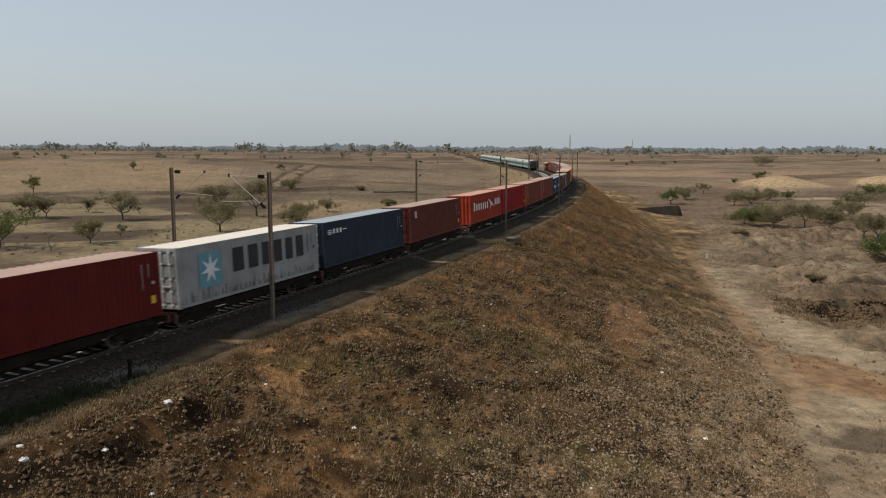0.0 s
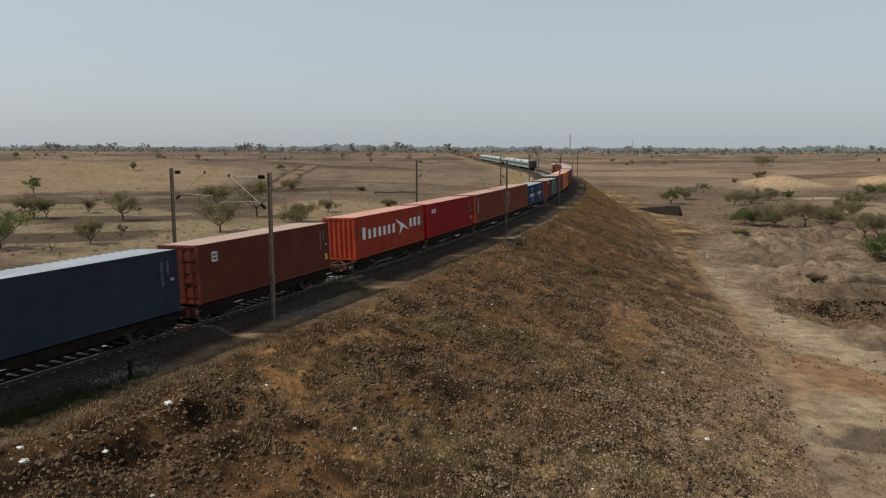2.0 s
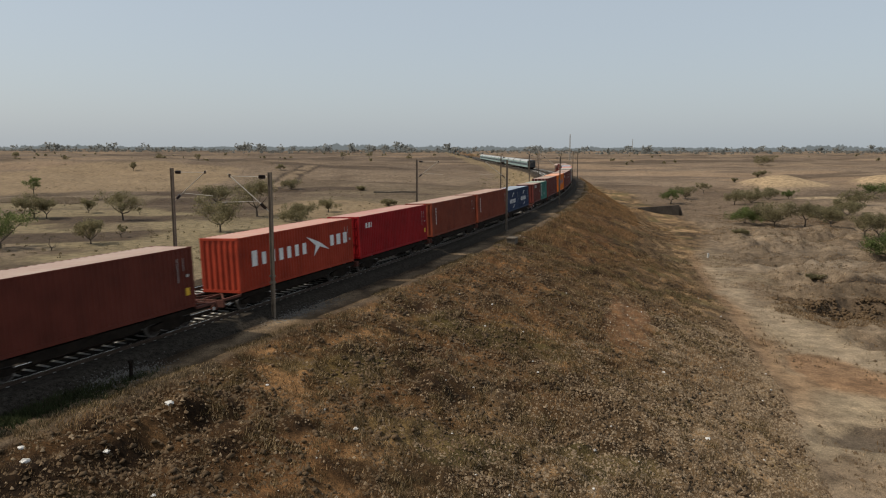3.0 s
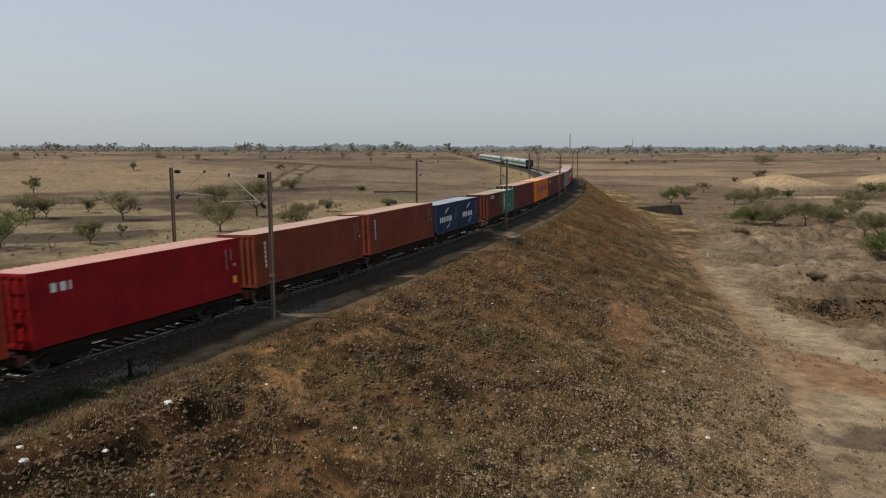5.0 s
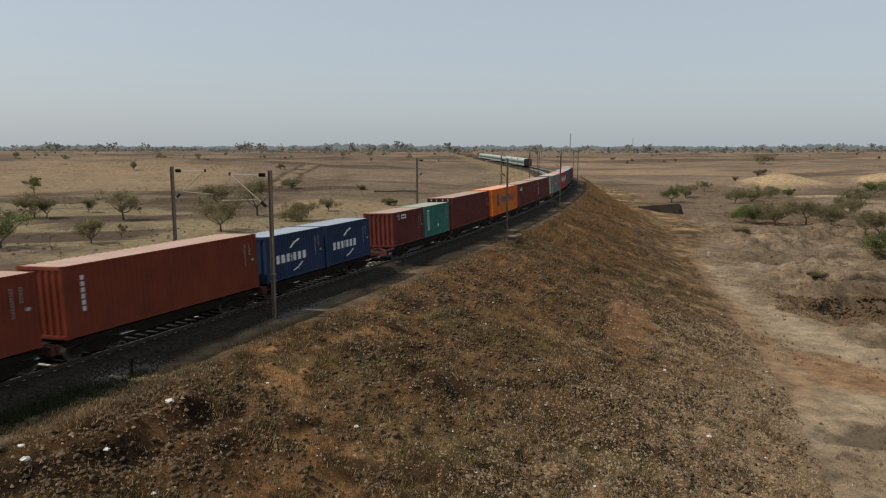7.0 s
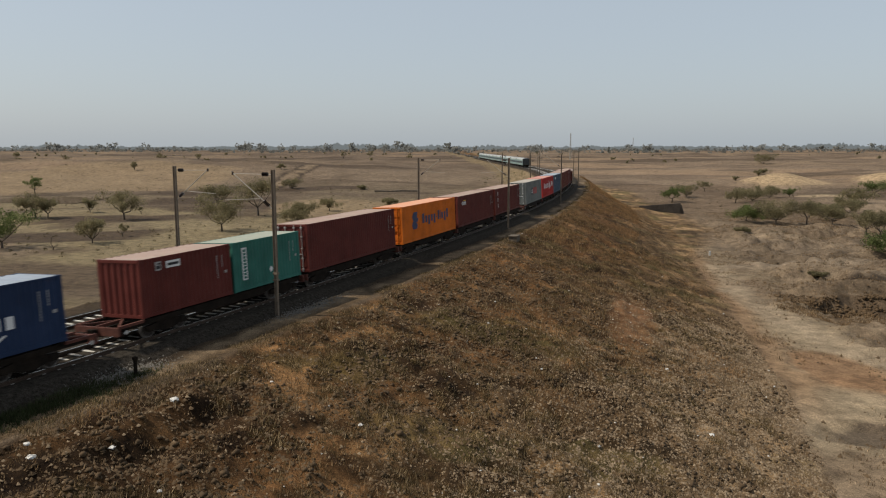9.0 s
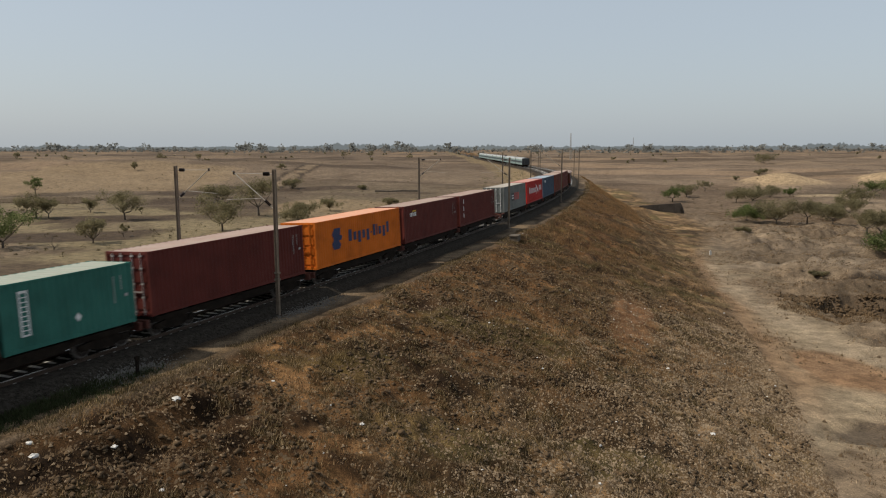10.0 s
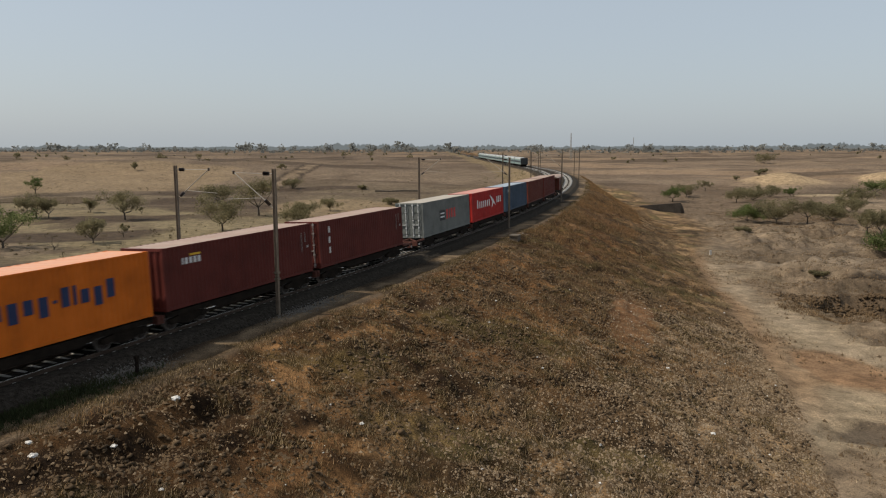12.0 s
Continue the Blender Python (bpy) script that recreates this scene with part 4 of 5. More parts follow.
def build_bogie(wagon, x):
    b = part("bogie", Geo().box(-0.16, 0.16, -1.0, 1.0, 0.36, 0.62).box(-0.28, 0.28, -0.22, 0.22, 0.60, 0.74), UNDERFRAME, wagon, "dark two-axle bogie", pose(x, 0, 0))
    for y in (-1.06, 1.06):
        g = Geo()
        m = Matrix(((1, 0, 0, 0), (0, 0, -1, y + 0.05), (0, 1, 0, 0), (0, 0, 0, 1)))
        g.plate([(-1.28, 0.34), (-0.72, 0.32), (-0.35, 0.18), (0.35, 0.18), (0.72, 0.32), (1.28, 0.34), (1.28, 0.54), (0.75, 0.60), (0.34, 0.72), (-0.34, 0.72), (-0.75, 0.60), (-1.28, 0.54)], 0.10, m)
        for cx in (-0.17, 0, 0.17):
            g.tube((cx, y, 0.24), (cx, y, 0.52), 0.065, sides=8)
        for cx in (-1.0, 1.0):
            g.box(cx - 0.15, cx + 0.15, y - 0.09, y + 0.09, 0.30, 0.56)
        part("side_frame", g, UNDERFRAME, b)
    for cx in (-1.0, 1.0):
        w = part("wheelset", AXLE, WHEEL, b, "steel wheelset with bright rims", pose(cx, 0, 0.425))
        WHEELSETS.append((w, cx))
    return b


def axle_mesh():
    g = wheelset_geo()
    for y in (-0.86, 0.86):
        q = wheel_geo(y)
        g.add(q.v, q.f)
    me = g.mesh("wheelset")
    me.materials.append(WHEEL)
    me.materials.append(TREAD)
    for p in me.polygons:
        c = p.center
        if 0.40 < math.hypot(c.x, c.z) and abs(p.normal.y) < 0.9 or (math.hypot(c.x, c.z) > 0.385 and abs(c.y) > 0.9):
            p.material_index = 1
    return me


AXLE = axle_mesh()
WAGONS = []


def build_wagon(centre, ext_l, ext_r):
    """A low container flat: ext_l, ext_r are its end platforms beyond the load."""
    w = thing("flat_wagon", "rusty low container flat wagon with two bogies", "railway wagon", "wagons of the freight train")
    a, b = -6.1 - ext_l, 6.1 + ext_r
    g = Geo().box(a + 0.1, b - 0.1, -0.24, 0.24, 0.72, 0.80).box(a + 0.1, b - 0.1, -0.05, 0.05, 0.42, 0.72).box(a + 0.1, b - 0.1, -0.2, 0.2, 0.40, 0.44)
    part("centre_sill", g, UNDERFRAME, w)
    for y in (-1.12, 1.12):
        g = Geo()
        m = Matrix(((1, 0, 0, 0), (0, 0, -1, y + 0.06), (0, 1, 0, 0), (0, 0, 0, 1)))
        g.plate([(a + 0.3, 0.66), (-3.2, 0.66), (-2.4, 0.50), (2.4, 0.50), (3.2, 0.66), (b - 0.3, 0.66), (b - 0.3, 0.88), (a + 0.3, 0.88)], 0.10, m)
        part("side_beam", g, UNDERFRAME, w)
    for x in (-5.9, -3.0, 0.0, 3.0, 5.9):
        part("cross_bearer", Geo().box(x - 0.12, x + 0.12, -1.16, 1.16, 0.76, 0.90), UNDERFRAME, w)
    for x in (-6.0, -0.12, 0.12, 6.0):
        for y in (-1.1, 1.1):
            part("twist_lock", Geo().box(x - 0.09, x + 0.09, y - 0.08, y + 0.08, 0.88, DECK - 0.004), UNDERFRAME, w)
    for x, ext, sgn in ((a, ext_l, -1), (b, ext_r, 1)):
        part("headstock", Geo().box(x - 0.06, x + 0.06, -1.25, 1.25, 0.50, 0.86), WAGON_RED, w, "red-oxide headstock")
        if ext > 0.8:
            g = Geo()
            for y in (-1.2, 0.0, 1.2):
                g.box(min(x, x - sgn * ext), max(x, x - sgn * ext), y - 0.05, y + 0.05, 0.80, 0.92)
            g.beam((x, -1.2, 0.86), (x - sgn * ext, 0, 0.86), 0.08, 0.08).beam((x, 1.2, 0.86), (x - sgn * ext, 0, 0.86), 0.08, 0.08)
            part("end_platform", g, WAGON_RED, w, "open red-oxide end framing")
            part("brake_wheel", Geo().tube((x - sgn * 0.3, -1.30, 0.62), (x - sgn * 0.3, -1.33, 0.62), 0.09, sides=14), GALV, w, "small pale brake wheel")
        reach = 0.42 if ext > 0.8 else 0.28
        part("coupler", Geo().box(min(x, x + sgn * reach), max(x, x + sgn * reach), -0.10, 0.10, 0.56, 0.78).box(min(x + sgn * reach * 0.6, x + sgn * reach), max(x + sgn * reach * 0.6, x + sgn * reach), -0.17, 0.17, 0.52, 0.82), UNDERFRAME, w)
    for x in (-1.6, 1.4):
        part("brake_gear", Geo().box(x - 0.3, x + 0.3, -0.75, -0.35, 0.38, 0.66).tube((x - 1.2, -0.6, 0.5), (x + 1.2, -0.6, 0.5), 0.03, sides=6), UNDERFRAME, w)
    build_bogie(w, -4.6)
    build_bogie(w, 4.6)
    WAGONS.append((centre, w))
    return w


SETS = [(-11.9, 0, 0.35), (1.35, 0.3, 0.3), (14.25, 0.3, 0.4), (27.75, 0.4, 1.4), (43.3, 1.4, 0.4), (56.45, 0.4, 0.4), (69.95, 0.4, 0.4), (83.2, 0.4, 0.3),
        (96.2, 0.3, 1.4), (112.35, 1.4, 0.3), (125.55, 0.3, 0.4), (139.1, 0.4, 0.3), (152.1, 0.3, 0.3), (165.2, 0.3, 1.6), (181.6, 1.6, 0.3), (194.7, 0.3, 0.3),
        (207.9, 0.3, 0.3), (221.1, 0.3, 0.3), (234.3, 0.3, 1.3)]
for left, el, er in SETS:
    build_wagon(left + L40 / 2, el, er)


def build_brake_van(left):
    v = thing("brake_van", "brown brake van with open end balconies", "railway wagon", "wagons of the freight train")
    part("underframe", Geo().box(-5.6, 5.6, -1.2, 1.2, 0.75, 1.05), UNDERFRAME, v)
    part("cabin", Geo().box(-2.6, 2.6, -1.35, 1.35, 1.05, 3.2), PAINTS["brown"], v, "brown steel cabin")
    m = Matrix(((0, 0, 1, -5.5), (1, 0, 0, 0), (0, 1, 0, 0), (0, 0, 0, 1)))
    part("roof", Geo().plate([(-1.5, 3.2), (1.5, 3.2), (1.2, 3.42), (0.5, 3.55), (-0.5, 3.55), (-1.2, 3.42)], 11.0, m), ROOFS["brown"], v, "dusty curved roof, sunlight put into its colour")
    for x in (-1.6, 0, 1.6):
        for y in (-1.36, 1.36):
            part("window", Geo().box(x - 0.35, x + 0.35, y - 0.012, y + 0.012, 1.95, 2.65), BLACK, v, "dark window")
    for x in (-5.45, 5.45):
        g = Geo()
        for y in (-1.25, -0.6, 0.6, 1.25):
            g.tube((x, y, 1.05), (x, y, 3.2), 0.03, sides=6)
        g.beam((x, -1.25, 2.0), (x, 1.25, 2.0), 0.05, 0.05).beam((x, -1.25, 1.5), (x, 1.25, 1.5), 0.05, 0.05)
        part("balcony_rail", g, UNDERFRAME, v)
    build_bogie(v, -4.0)
    build_bogie(v, 4.0)
    WAGONS.append((left + 5.8, v))


build_brake_van(248.6)


# ---- passenger train on the second track, drawing away ----
COACH_SIDE = grained("coach_pale_blue", (0.13, 0.19, 0.18), (0.21, 0.28, 0.27), 1, 15, 0.5)
COACH_BAND = grained("coach_window_band", (0.05, 0.085, 0.10), (0.09, 0.13, 0.15), 1, 15, 0.35)
COACH_ROOF = grained("coach_silver_roof", (0.24, 0.25, 0.24), (0.34, 0.35, 0.34), 1, 15, 0.5)
COACH_END = grained("coach_end_dark", (0.025, 0.027, 0.028), (0.06, 0.062, 0.062), 1, 15, 0.7)
COACHES = []


def build_coach(first):
    c = thing("passenger_coach", "pale blue-grey passenger coach with silver roof", "railway coach", "coaches of the passenger train")
    L = 22.3
    body = Geo().box(-L / 2, L / 2, -1.6, 1.6, 1.1, 1.85).box(-L / 2, L / 2, -1.6, 1.6, 2.75, 3.35)
    part("body", body, COACH_SIDE, c, "pale blue-grey body side")
    part("window_band", Geo().box(-L / 2 + 0.02, L / 2 - 0.02, -1.585, 1.585, 1.85, 2.75), COACH_BAND, c, "dark blue window band")
    m = Matrix(((0, 0, 1, -L / 2), (1, 0, 0, 0), (0, 1, 0, 0), (0, 0, 0, 1)))
    part("roof", Geo().plate([(-1.6, 3.35), (1.6, 3.35), (1.45, 3.62), (1.0, 3.88), (0.4, 4.0), (-0.4, 4.0), (-1.0, 3.88), (-1.45, 3.62)], L, m), COACH_ROOF, c, "silver curved roof")
    for x in (-L / 2, L / 2):
        sg = 1 if x > 0 else -1
        part("end_wall", Geo().box(min(x, x + sg * 0.03), max(x, x + sg * 0.03), -1.58, 1.58, 1.1, 3.8), COACH_END, c, "dark end wall")
        part("gangway", Geo().box(min(x, x + sg * 0.45), max(x, x + sg * 0.45), -0.6, 0.6, 1.1, 3.4), COACH_END, c, "dark gangway bellows")
    for i in range(9):
        x = -8.6 + i * 2.15
        for y in (-1.598, 1.598):
            part("window", Geo().box(x - 0.6, x + 0.6, y - 0.012, y + 0.012, 1.95, 2.65), BLACK, c, "dark tinted window")
    part("underframe", Geo().box(-L / 2, L / 2, -1.3, 1.3, 0.75, 1.1).box(-3, 3, -1.2, 1.2, 0.35, 0.75), UNDERFRAME, c)
    for x in (-7.5, 7.5):
        g = Geo().box(x - 1.7, x + 1.7, -1.15, 1.15, 0.40, 0.75)
        for dx in (-1.3, 1.3):
            for y in (-0.85, 0.85):
                g.tube((x + dx, y - 0.07, 0.46), (x + dx, y + 0.07, 0.46), 0.46, sides=16)
        part("bogie", g, UNDERFRAME, c)
    return c


_coach = build_coach(True)
COACHES.append((261.0 + 11.2, _coach))
for i in range(1, 11):
    COACHES.append((261.0 + 11.2 + i * 23.3, copy_thing(_coach, pose(0, 0, 0))))


# ---- overhead-line masts ----
def build_mast(s, side, height=7.75):
    """side = 1: on the near edge, arm to the left; -1: on the far edge, arm to the right."""
    off = 2.5 if side > 0 else LEFT_TRACK - 2.6
    m = rail_pose(s, off, FORMATION, False)
    w = thing("overhead_line_mast", "weathered steel railway mast with tubular bracket arm", "railway mast", "overhead line masts")
    w.matrix_world = m
    g = Geo()
    g.box(-0.075, 0.075, -0.09, -0.075, -0.1, height).box(-0.075, 0.075, 0.075, 0.09, -0.1, height).box(-0.01, 0.01, -0.075, 0.075, -0.1, height)
    part("post", g, MAST_STEEL, w, "brown rolled-steel post")
    part("footing", Geo().box(-0.25, 0.25, -0.25, 0.25, -0.3, 0.02), SLAB, w, "concrete footing")
    for z in (1.95, 2.3):
        part("clamp", Geo().box(-0.11, 0.11, -0.13, 0.13, z - 0.05, z + 0.05), MAST_STEEL, w)
    y = float(side)

    def insulator(a, b, r):
        a, b = Vector(a), Vector(b)
        q = Geo().tube(a, b, r * 0.45, sides=8)
        for i in range(5):
            p = a + (b - a) * (0.1 + 0.2 * i)
            q.tube(p, p + (b - a) * 0.09, r, r * 0.5, sides=10)
        return q

    top, low, reach = height - 0.25, height - 1.95, 2.55
    part("insulator", insulator((0, y * 0.30, top), (0, y * 0.68, top), 0.11), INSULATOR, w, "dark brown ribbed insulator")
    part("insulator", insulator((0, y * 0.30, low + 0.06), (0, y * 0.60, low + 0.30), 0.10), INSULATOR, w, "dark brown ribbed insulator")
    part("stay_tube", Geo().tube((0, y * 0.08, top), (0, y * 0.30, top), 0.02, sides=6).tube((0, y * 0.68, top), (0, y * reach, top + 0.02), 0.014, sides=6), TUBE_STEEL, w, "thin pale stay tube")
    part("bracket_tube", Geo().tube((0, y * 0.08, low - 0.12), (0, y * 0.30, low + 0.06), 0.024, sides=8).tube((0, y * 0.60, low + 0.30), (0, y * (reach + 0.1), top + 0.12), 0.024, sides=8), TUBE_STEEL, w, "pale bracket tube")
    part("register_tube", Geo().tube((0, y * 0.85, low + 0.42), (0, y * 3.1, low + 0.30), 0.014, sides=6), TUBE_STEEL, w, "pale register tube")
    part("wire_clamp", Geo().box(-0.03, 0.03, y * reach - 0.05, y * reach + 0.05, top - 0.06, top + 0.12), INSULATOR, w)
    return w


for s in (6.8, 52.2, 92.4, 148.0, 196.0, 240.0):
    build_mast(s, 1, 7.75 if s < 100 else 8.3)
for s in (10.85, 51.0, 94.5, 134.0, 176.0, 215.0, 256.0):
    build_mast(s, -1)


# ---- small structures ----
def build_block():
    b = thing("concrete_block", "weathered concrete cable pit with flat cover slab", "concrete block")
    b.matrix_world = rail_pose(42.8, 5.5, FORMATION - 0.16, False)
    part("body", Geo().box(-0.6, 0.6, -0.4, 0.4, -0.6, 0.5), SLAB, b)
    part("slab", Geo().box(-0.68, 0.66, -0.46, 0.46, 0.5, 0.6), SLAB, b, "overhanging cover slab")


def build_wall(name, a, b, height, label, thick=0.6, rise=0.0, material=SHADED_WALL):
    """A low masonry wall of courses along a line on the ground."""
    a, b = Vector(a), Vector(b)
    n = max(2, int((b - a).length / 1.2))
    w = thing(name, label, "wall")
    w.location = (a.x, a.y, 0)
    d = (b - a).normalized()
    ang = math.atan2(d.y, d.x)
    for i in range(n):
        p = a + (b - a) * ((i + 0.5) / n) - a
        z = float(height_at(a.x + p.x, a.y + p.y)[0])
        h = height * random.uniform(0.9, 1.08) + rise * (i + 0.5) / n
        L = (b - a).length / n * 0.52
        m = Matrix.Translation((p.x, p.y, z)) @ Matrix.Rotation(ang, 4, "Z")
        part("wall_section", Geo().box(-L, L, -thick / 2, thick / 2, -0.6, h * 0.9).box(-L * 0.97, L * 0.97, -thick * 0.42, thick * 0.42, h * 0.9, h), material, w, m=m)
    return w


build_block()
def build_wing_wall(a, b, za, zb, label):
    """A culvert's wing wall: level-topped masonry wedge that the ground falls away from, stepped at its end."""
    w = thing("wing_wall", label, "wall")
    a, b = Vector((*a, za)), Vector((*b, zb))
    w.location = a
    d = b - a
    turn = Matrix.Rotation(math.atan2(d.y, d.x), 4, "Z")
    n, run = 8, math.hypot(d.x, d.y)
    for i in range(n):
        x0, x1 = run * i / n, run * (i + 1) / n - 0.015
        z0, z1 = d.z * i / n, d.z * (i + 1) / n
        g = Geo().add([(x, y, z) for x, z in ((x0, z0), (x1, z1)) for y in (-0.3, 0.3) for z in (z - 3.2, z)], [(0, 1, 3, 2), (4, 6, 7, 5), (0, 4, 5, 1), (2, 3, 7, 6), (0, 2, 6, 4), (1, 5, 7, 3)])
        part("wall_section", g, SHADED_WALL, w, m=turn)
    g = Geo()
    for k in range(4):
        g.box(run, run + 0.25 + 0.16 * k, -0.3, 0.3, d.z - 3.2, d.z - 0.35 - 0.45 * k)
    part("stepped_end", g, SHADED_WALL, w, m=turn)
    return w


build_wing_wall((44.9, 170.0), (53.4, 166.5), -5.0, -4.05, "low wing wall of rough stone beside a culvert, shade put into its colour")
build_wall("stone_wall", (-20.5, 217), (-8.0, 216), 0.5, "low brown boundary wall beside the stubble field", material=SLAB)


def build_marker(x, y, h, label):
    m = thing("marker_stone", label, "marker stone")
    m.location = (x, y, float(height_at(x, y)[0]) - 0.05)
    part("body", Geo().box(-0.12, 0.12, -0.1, 0.1, 0, h).box(-0.09, 0.09, -0.07, 0.07, h, h + 0.08), PALE, m)


def build_beds():
    """Pale raised seed beds in rows on the foot of the golden hill."""
    b = thing("seed_beds", "rows of pale raised seed beds in a field", "field beds")
    b.location = (-104.0, 186.0, 0)
    for i in range(22):
        x, y = -118.5 + 1.42 * i, 186.0 - 0.10 * i
        z0, z1 = (float(height_at(x + 1.6 * k, y + k * 6.5)[0]) for k in (-1, 1))
        part("bed", Geo().beam((x - 1.6 + 104, y - 6.5 - 186, z0 + 0.02), (x + 1.6 + 104, y + 6.5 - 186, z1 + 0.02), 0.55, 0.30), STONE, b)


build_beds()
build_marker(36.8, 101.4, 0.6, "short white-painted boundary stone")


def build_trackside_post(s, off, h):
    m = thing("trackside_post", "short dark steel post in weeds", "post")
    m.matrix_world = rail_pose(s, off, FORMATION, False)
    part("body", Geo().box(-0.05, 0.05, -0.05, 0.05, -0.1, h).box(-0.08, 0.08, -0.07, 0.07, h - 0.12, h), UNDERFRAME, m)


build_trackside_post(-3.9, 3.45, 0.75)


def build_tower(x, y, h, label):
    t = thing("lattice_tower", label, "lattice tower")
    z0 = float(height_at(x, y)[0]) - 0.2
    t.location = (x, y, z0)
    g, n, w0, w1 = Geo(), 8, h * 0.028, h * 0.012
    for sx, sy in ((-1, -1), (1, -1), (1, 1), (-1, 1)):
        g.tube((sx * w0, sy * w0, 0), (sx * w1, sy * w1, h), 0.09, 0.06, 5)
    part("legs", g, TUBE_STEEL, t)
    g = Geo()
    for i in range(n):
        za, zb = h * i / n, h * (i + 1) / n
        wa, wb = w0 + (w1 - w0) * i / n, w0 + (w1 - w0) * (i + 1) / n
        for q in range(4):
            c = [(-1, -1), (1, -1), (1, 1), (-1, 1)]
            p, r = c[q], c[(q + 1) % 4]
            g.tube((p[0] * wa, p[1] * wa, za), (r[0] * wb, r[1] * wb, zb), 0.05, sides=4)
            g.tube((r[0] * wa, r[1] * wa, za), (p[0] * wb, p[1] * wb, zb), 0.05, sides=4)
    part("bracing", g, TUBE_STEEL, t)
    return t


build_tower(101.0, 594.0, 21.0, "slender grey lattice telecom tower")
build_tower(300.0, 1180.0, 22.0, "distant grey lattice tower")
build_tower(610.0, 1410.0, 14.0, "distant grey lattice tower")


# ---- trees ----
def leaf_cloud(rnd, centres, radii, per, size):
    """Small leaf clumps (quads) scattered in uneven balls. Returns verts, quads."""
    n = len(centres) * per
    c = np.repeat(np.asarray(centres), per, axis=0)
    r = np.repeat(np.asarray(radii), per)
    d = rnd.normal(size=(n, 3))
    d /= np.linalg.norm(d, axis=1)[:, None]
    p = c + d * (r * rnd.rand(n) ** 0.45)[:, None] * np.array([1, 1, 0.85])
    a = rnd.normal(size=(n, 3))
    a /= np.linalg.norm(a, axis=1)[:, None]
    b = np.cross(a, rnd.normal(size=(n, 3)))
    b /= np.linalg.norm(b, axis=1)[:, None] + 1e-9
    k = (size * (0.5 + rnd.rand(n)))[:, None]
    a, b = a * k, b * k * 0.6
    v = np.stack([p - a, p - b * 0.8, p + a, p + b], 1).reshape(-1, 3)
    return v, np.arange(4 * n).reshape(-1, 4)


def build_tree(x, y, height, spread, seed, leaf, label, bare=0.0, name="tree", lean=0.0):
    rnd = np.random.RandomState(seed)
    t = thing(name, label, name if name == "tree" else "shrub")
    z = float(height_at(x, y)[0]) - 0.05
    t.location = (x, y, z)
    g, ends = Geo(), []
    fork = height * rnd.uniform(0.16, 0.28) if name == "tree" else height * 0.08
    r0 = 0.024 * height + 0.025
    mid = Vector((lean * fork + rnd.normal() * 0.08, rnd.normal() * 0.08, fork))
    g.tube((0, 0, -0.2), tuple(mid), r0 * 1.25, r0 * 0.8, 8)
    n = 5 if name == "tree" else 7
    for i in range(n):
        a = i * math.tau / n + rnd.uniform(-0.5, 0.5)
        out = spread * rnd.uniform(0.35, 0.62)
        e = mid + Vector((math.cos(a) * out, math.sin(a) * out, (height - fork) * rnd.uniform(0.22, 0.8)))
        knee = mid + (e - mid) * 0.5 + Vector((rnd.normal() * 0.12, rnd.normal() * 0.12, -0.06 * height))
        g.tube(tuple(mid), tuple(knee), r0 * 0.55, r0 * 0.36, 6)
        g.tube(tuple(knee), tuple(e), r0 * 0.36, r0 * 0.15, 6)
        for j in range(3):
            f = e + Vector((rnd.normal() * spread * 0.16, rnd.normal() * spread * 0.16, rnd.uniform(0.02, 0.22) * height))
            g.tube(tuple(knee + (e - knee) * rnd.uniform(0.4, 1)), tuple(f), r0 * 0.16, r0 * 0.05, 4)
            ends.append(tuple(f))
        ends.append(tuple(e))
    part("trunk", g, BARK, t, "dark bark trunk and limbs")
    if bare < 1:
        for _ in range(16):
            q = rnd.normal(size=3)
            q = q / np.linalg.norm(q) * rnd.rand() ** 0.4
            ends.append((mid.x + q[0] * spread * 0.42, mid.y + q[1] * spread * 0.42, fork + (height - fork) * (0.55 + 0.42 * q[2])))
        keep = [q for q in ends if rnd.rand() > bare]
        per = 150 if y < 165 else 80      # fewer, larger leaf clumps far off
        v, f = leaf_cloud(rnd, keep, [spread * rnd.uniform(0.13, 0.24) for _ in keep], per, (0.010 * spread + 0.034) * (250 / per) ** 0.4)
        raw = raw_mesh("crown", v, f, leaf, "thin feathery crown of small leaves", "", "", parent=t)
    return t


# x, y, height, spread, green crown, bareness
FIELD_TREES = [
    (-60.8, 139.2, 5.5, 5.9, 0, 0.0), (-36.2, 118.8, 5.1, 6.8, 0, 0.0), (-37.8, 148.8, 6.9, 7.6, 0, 0.0), (-55.1, 179.3, 4.2, 6.9, 0, 0.0),
    (-50.4, 104.3, 3.4, 4.2, 0, 0.1), (-52.6, 97.8, 2.0, 2.2, 0, 1.0), (-60.2, 99.1, 5.0, 6.0, 1, 0.0), (-78.5, 140.6, 4.5, 4.9, 0, 0.05),
    (-80.9, 141.0, 3.5, 3.0, 0, 0.2), (-76.2, 140.7, 3.6, 3.5, 0, 0.1), (-73.2, 151.6, 2.6, 2.9, 0, 0.1), (-113.0, 203.3, 4.4, 3.9, 1, 0.0),
    (-27.6, 137.7, 3.4, 6.3, 0, 0.0), (-50.0, 113.5, 1.9, 1.6, 0, 0.6), (-121.6, 290.1, 3.2, 2.6, 0, 0.0),
]
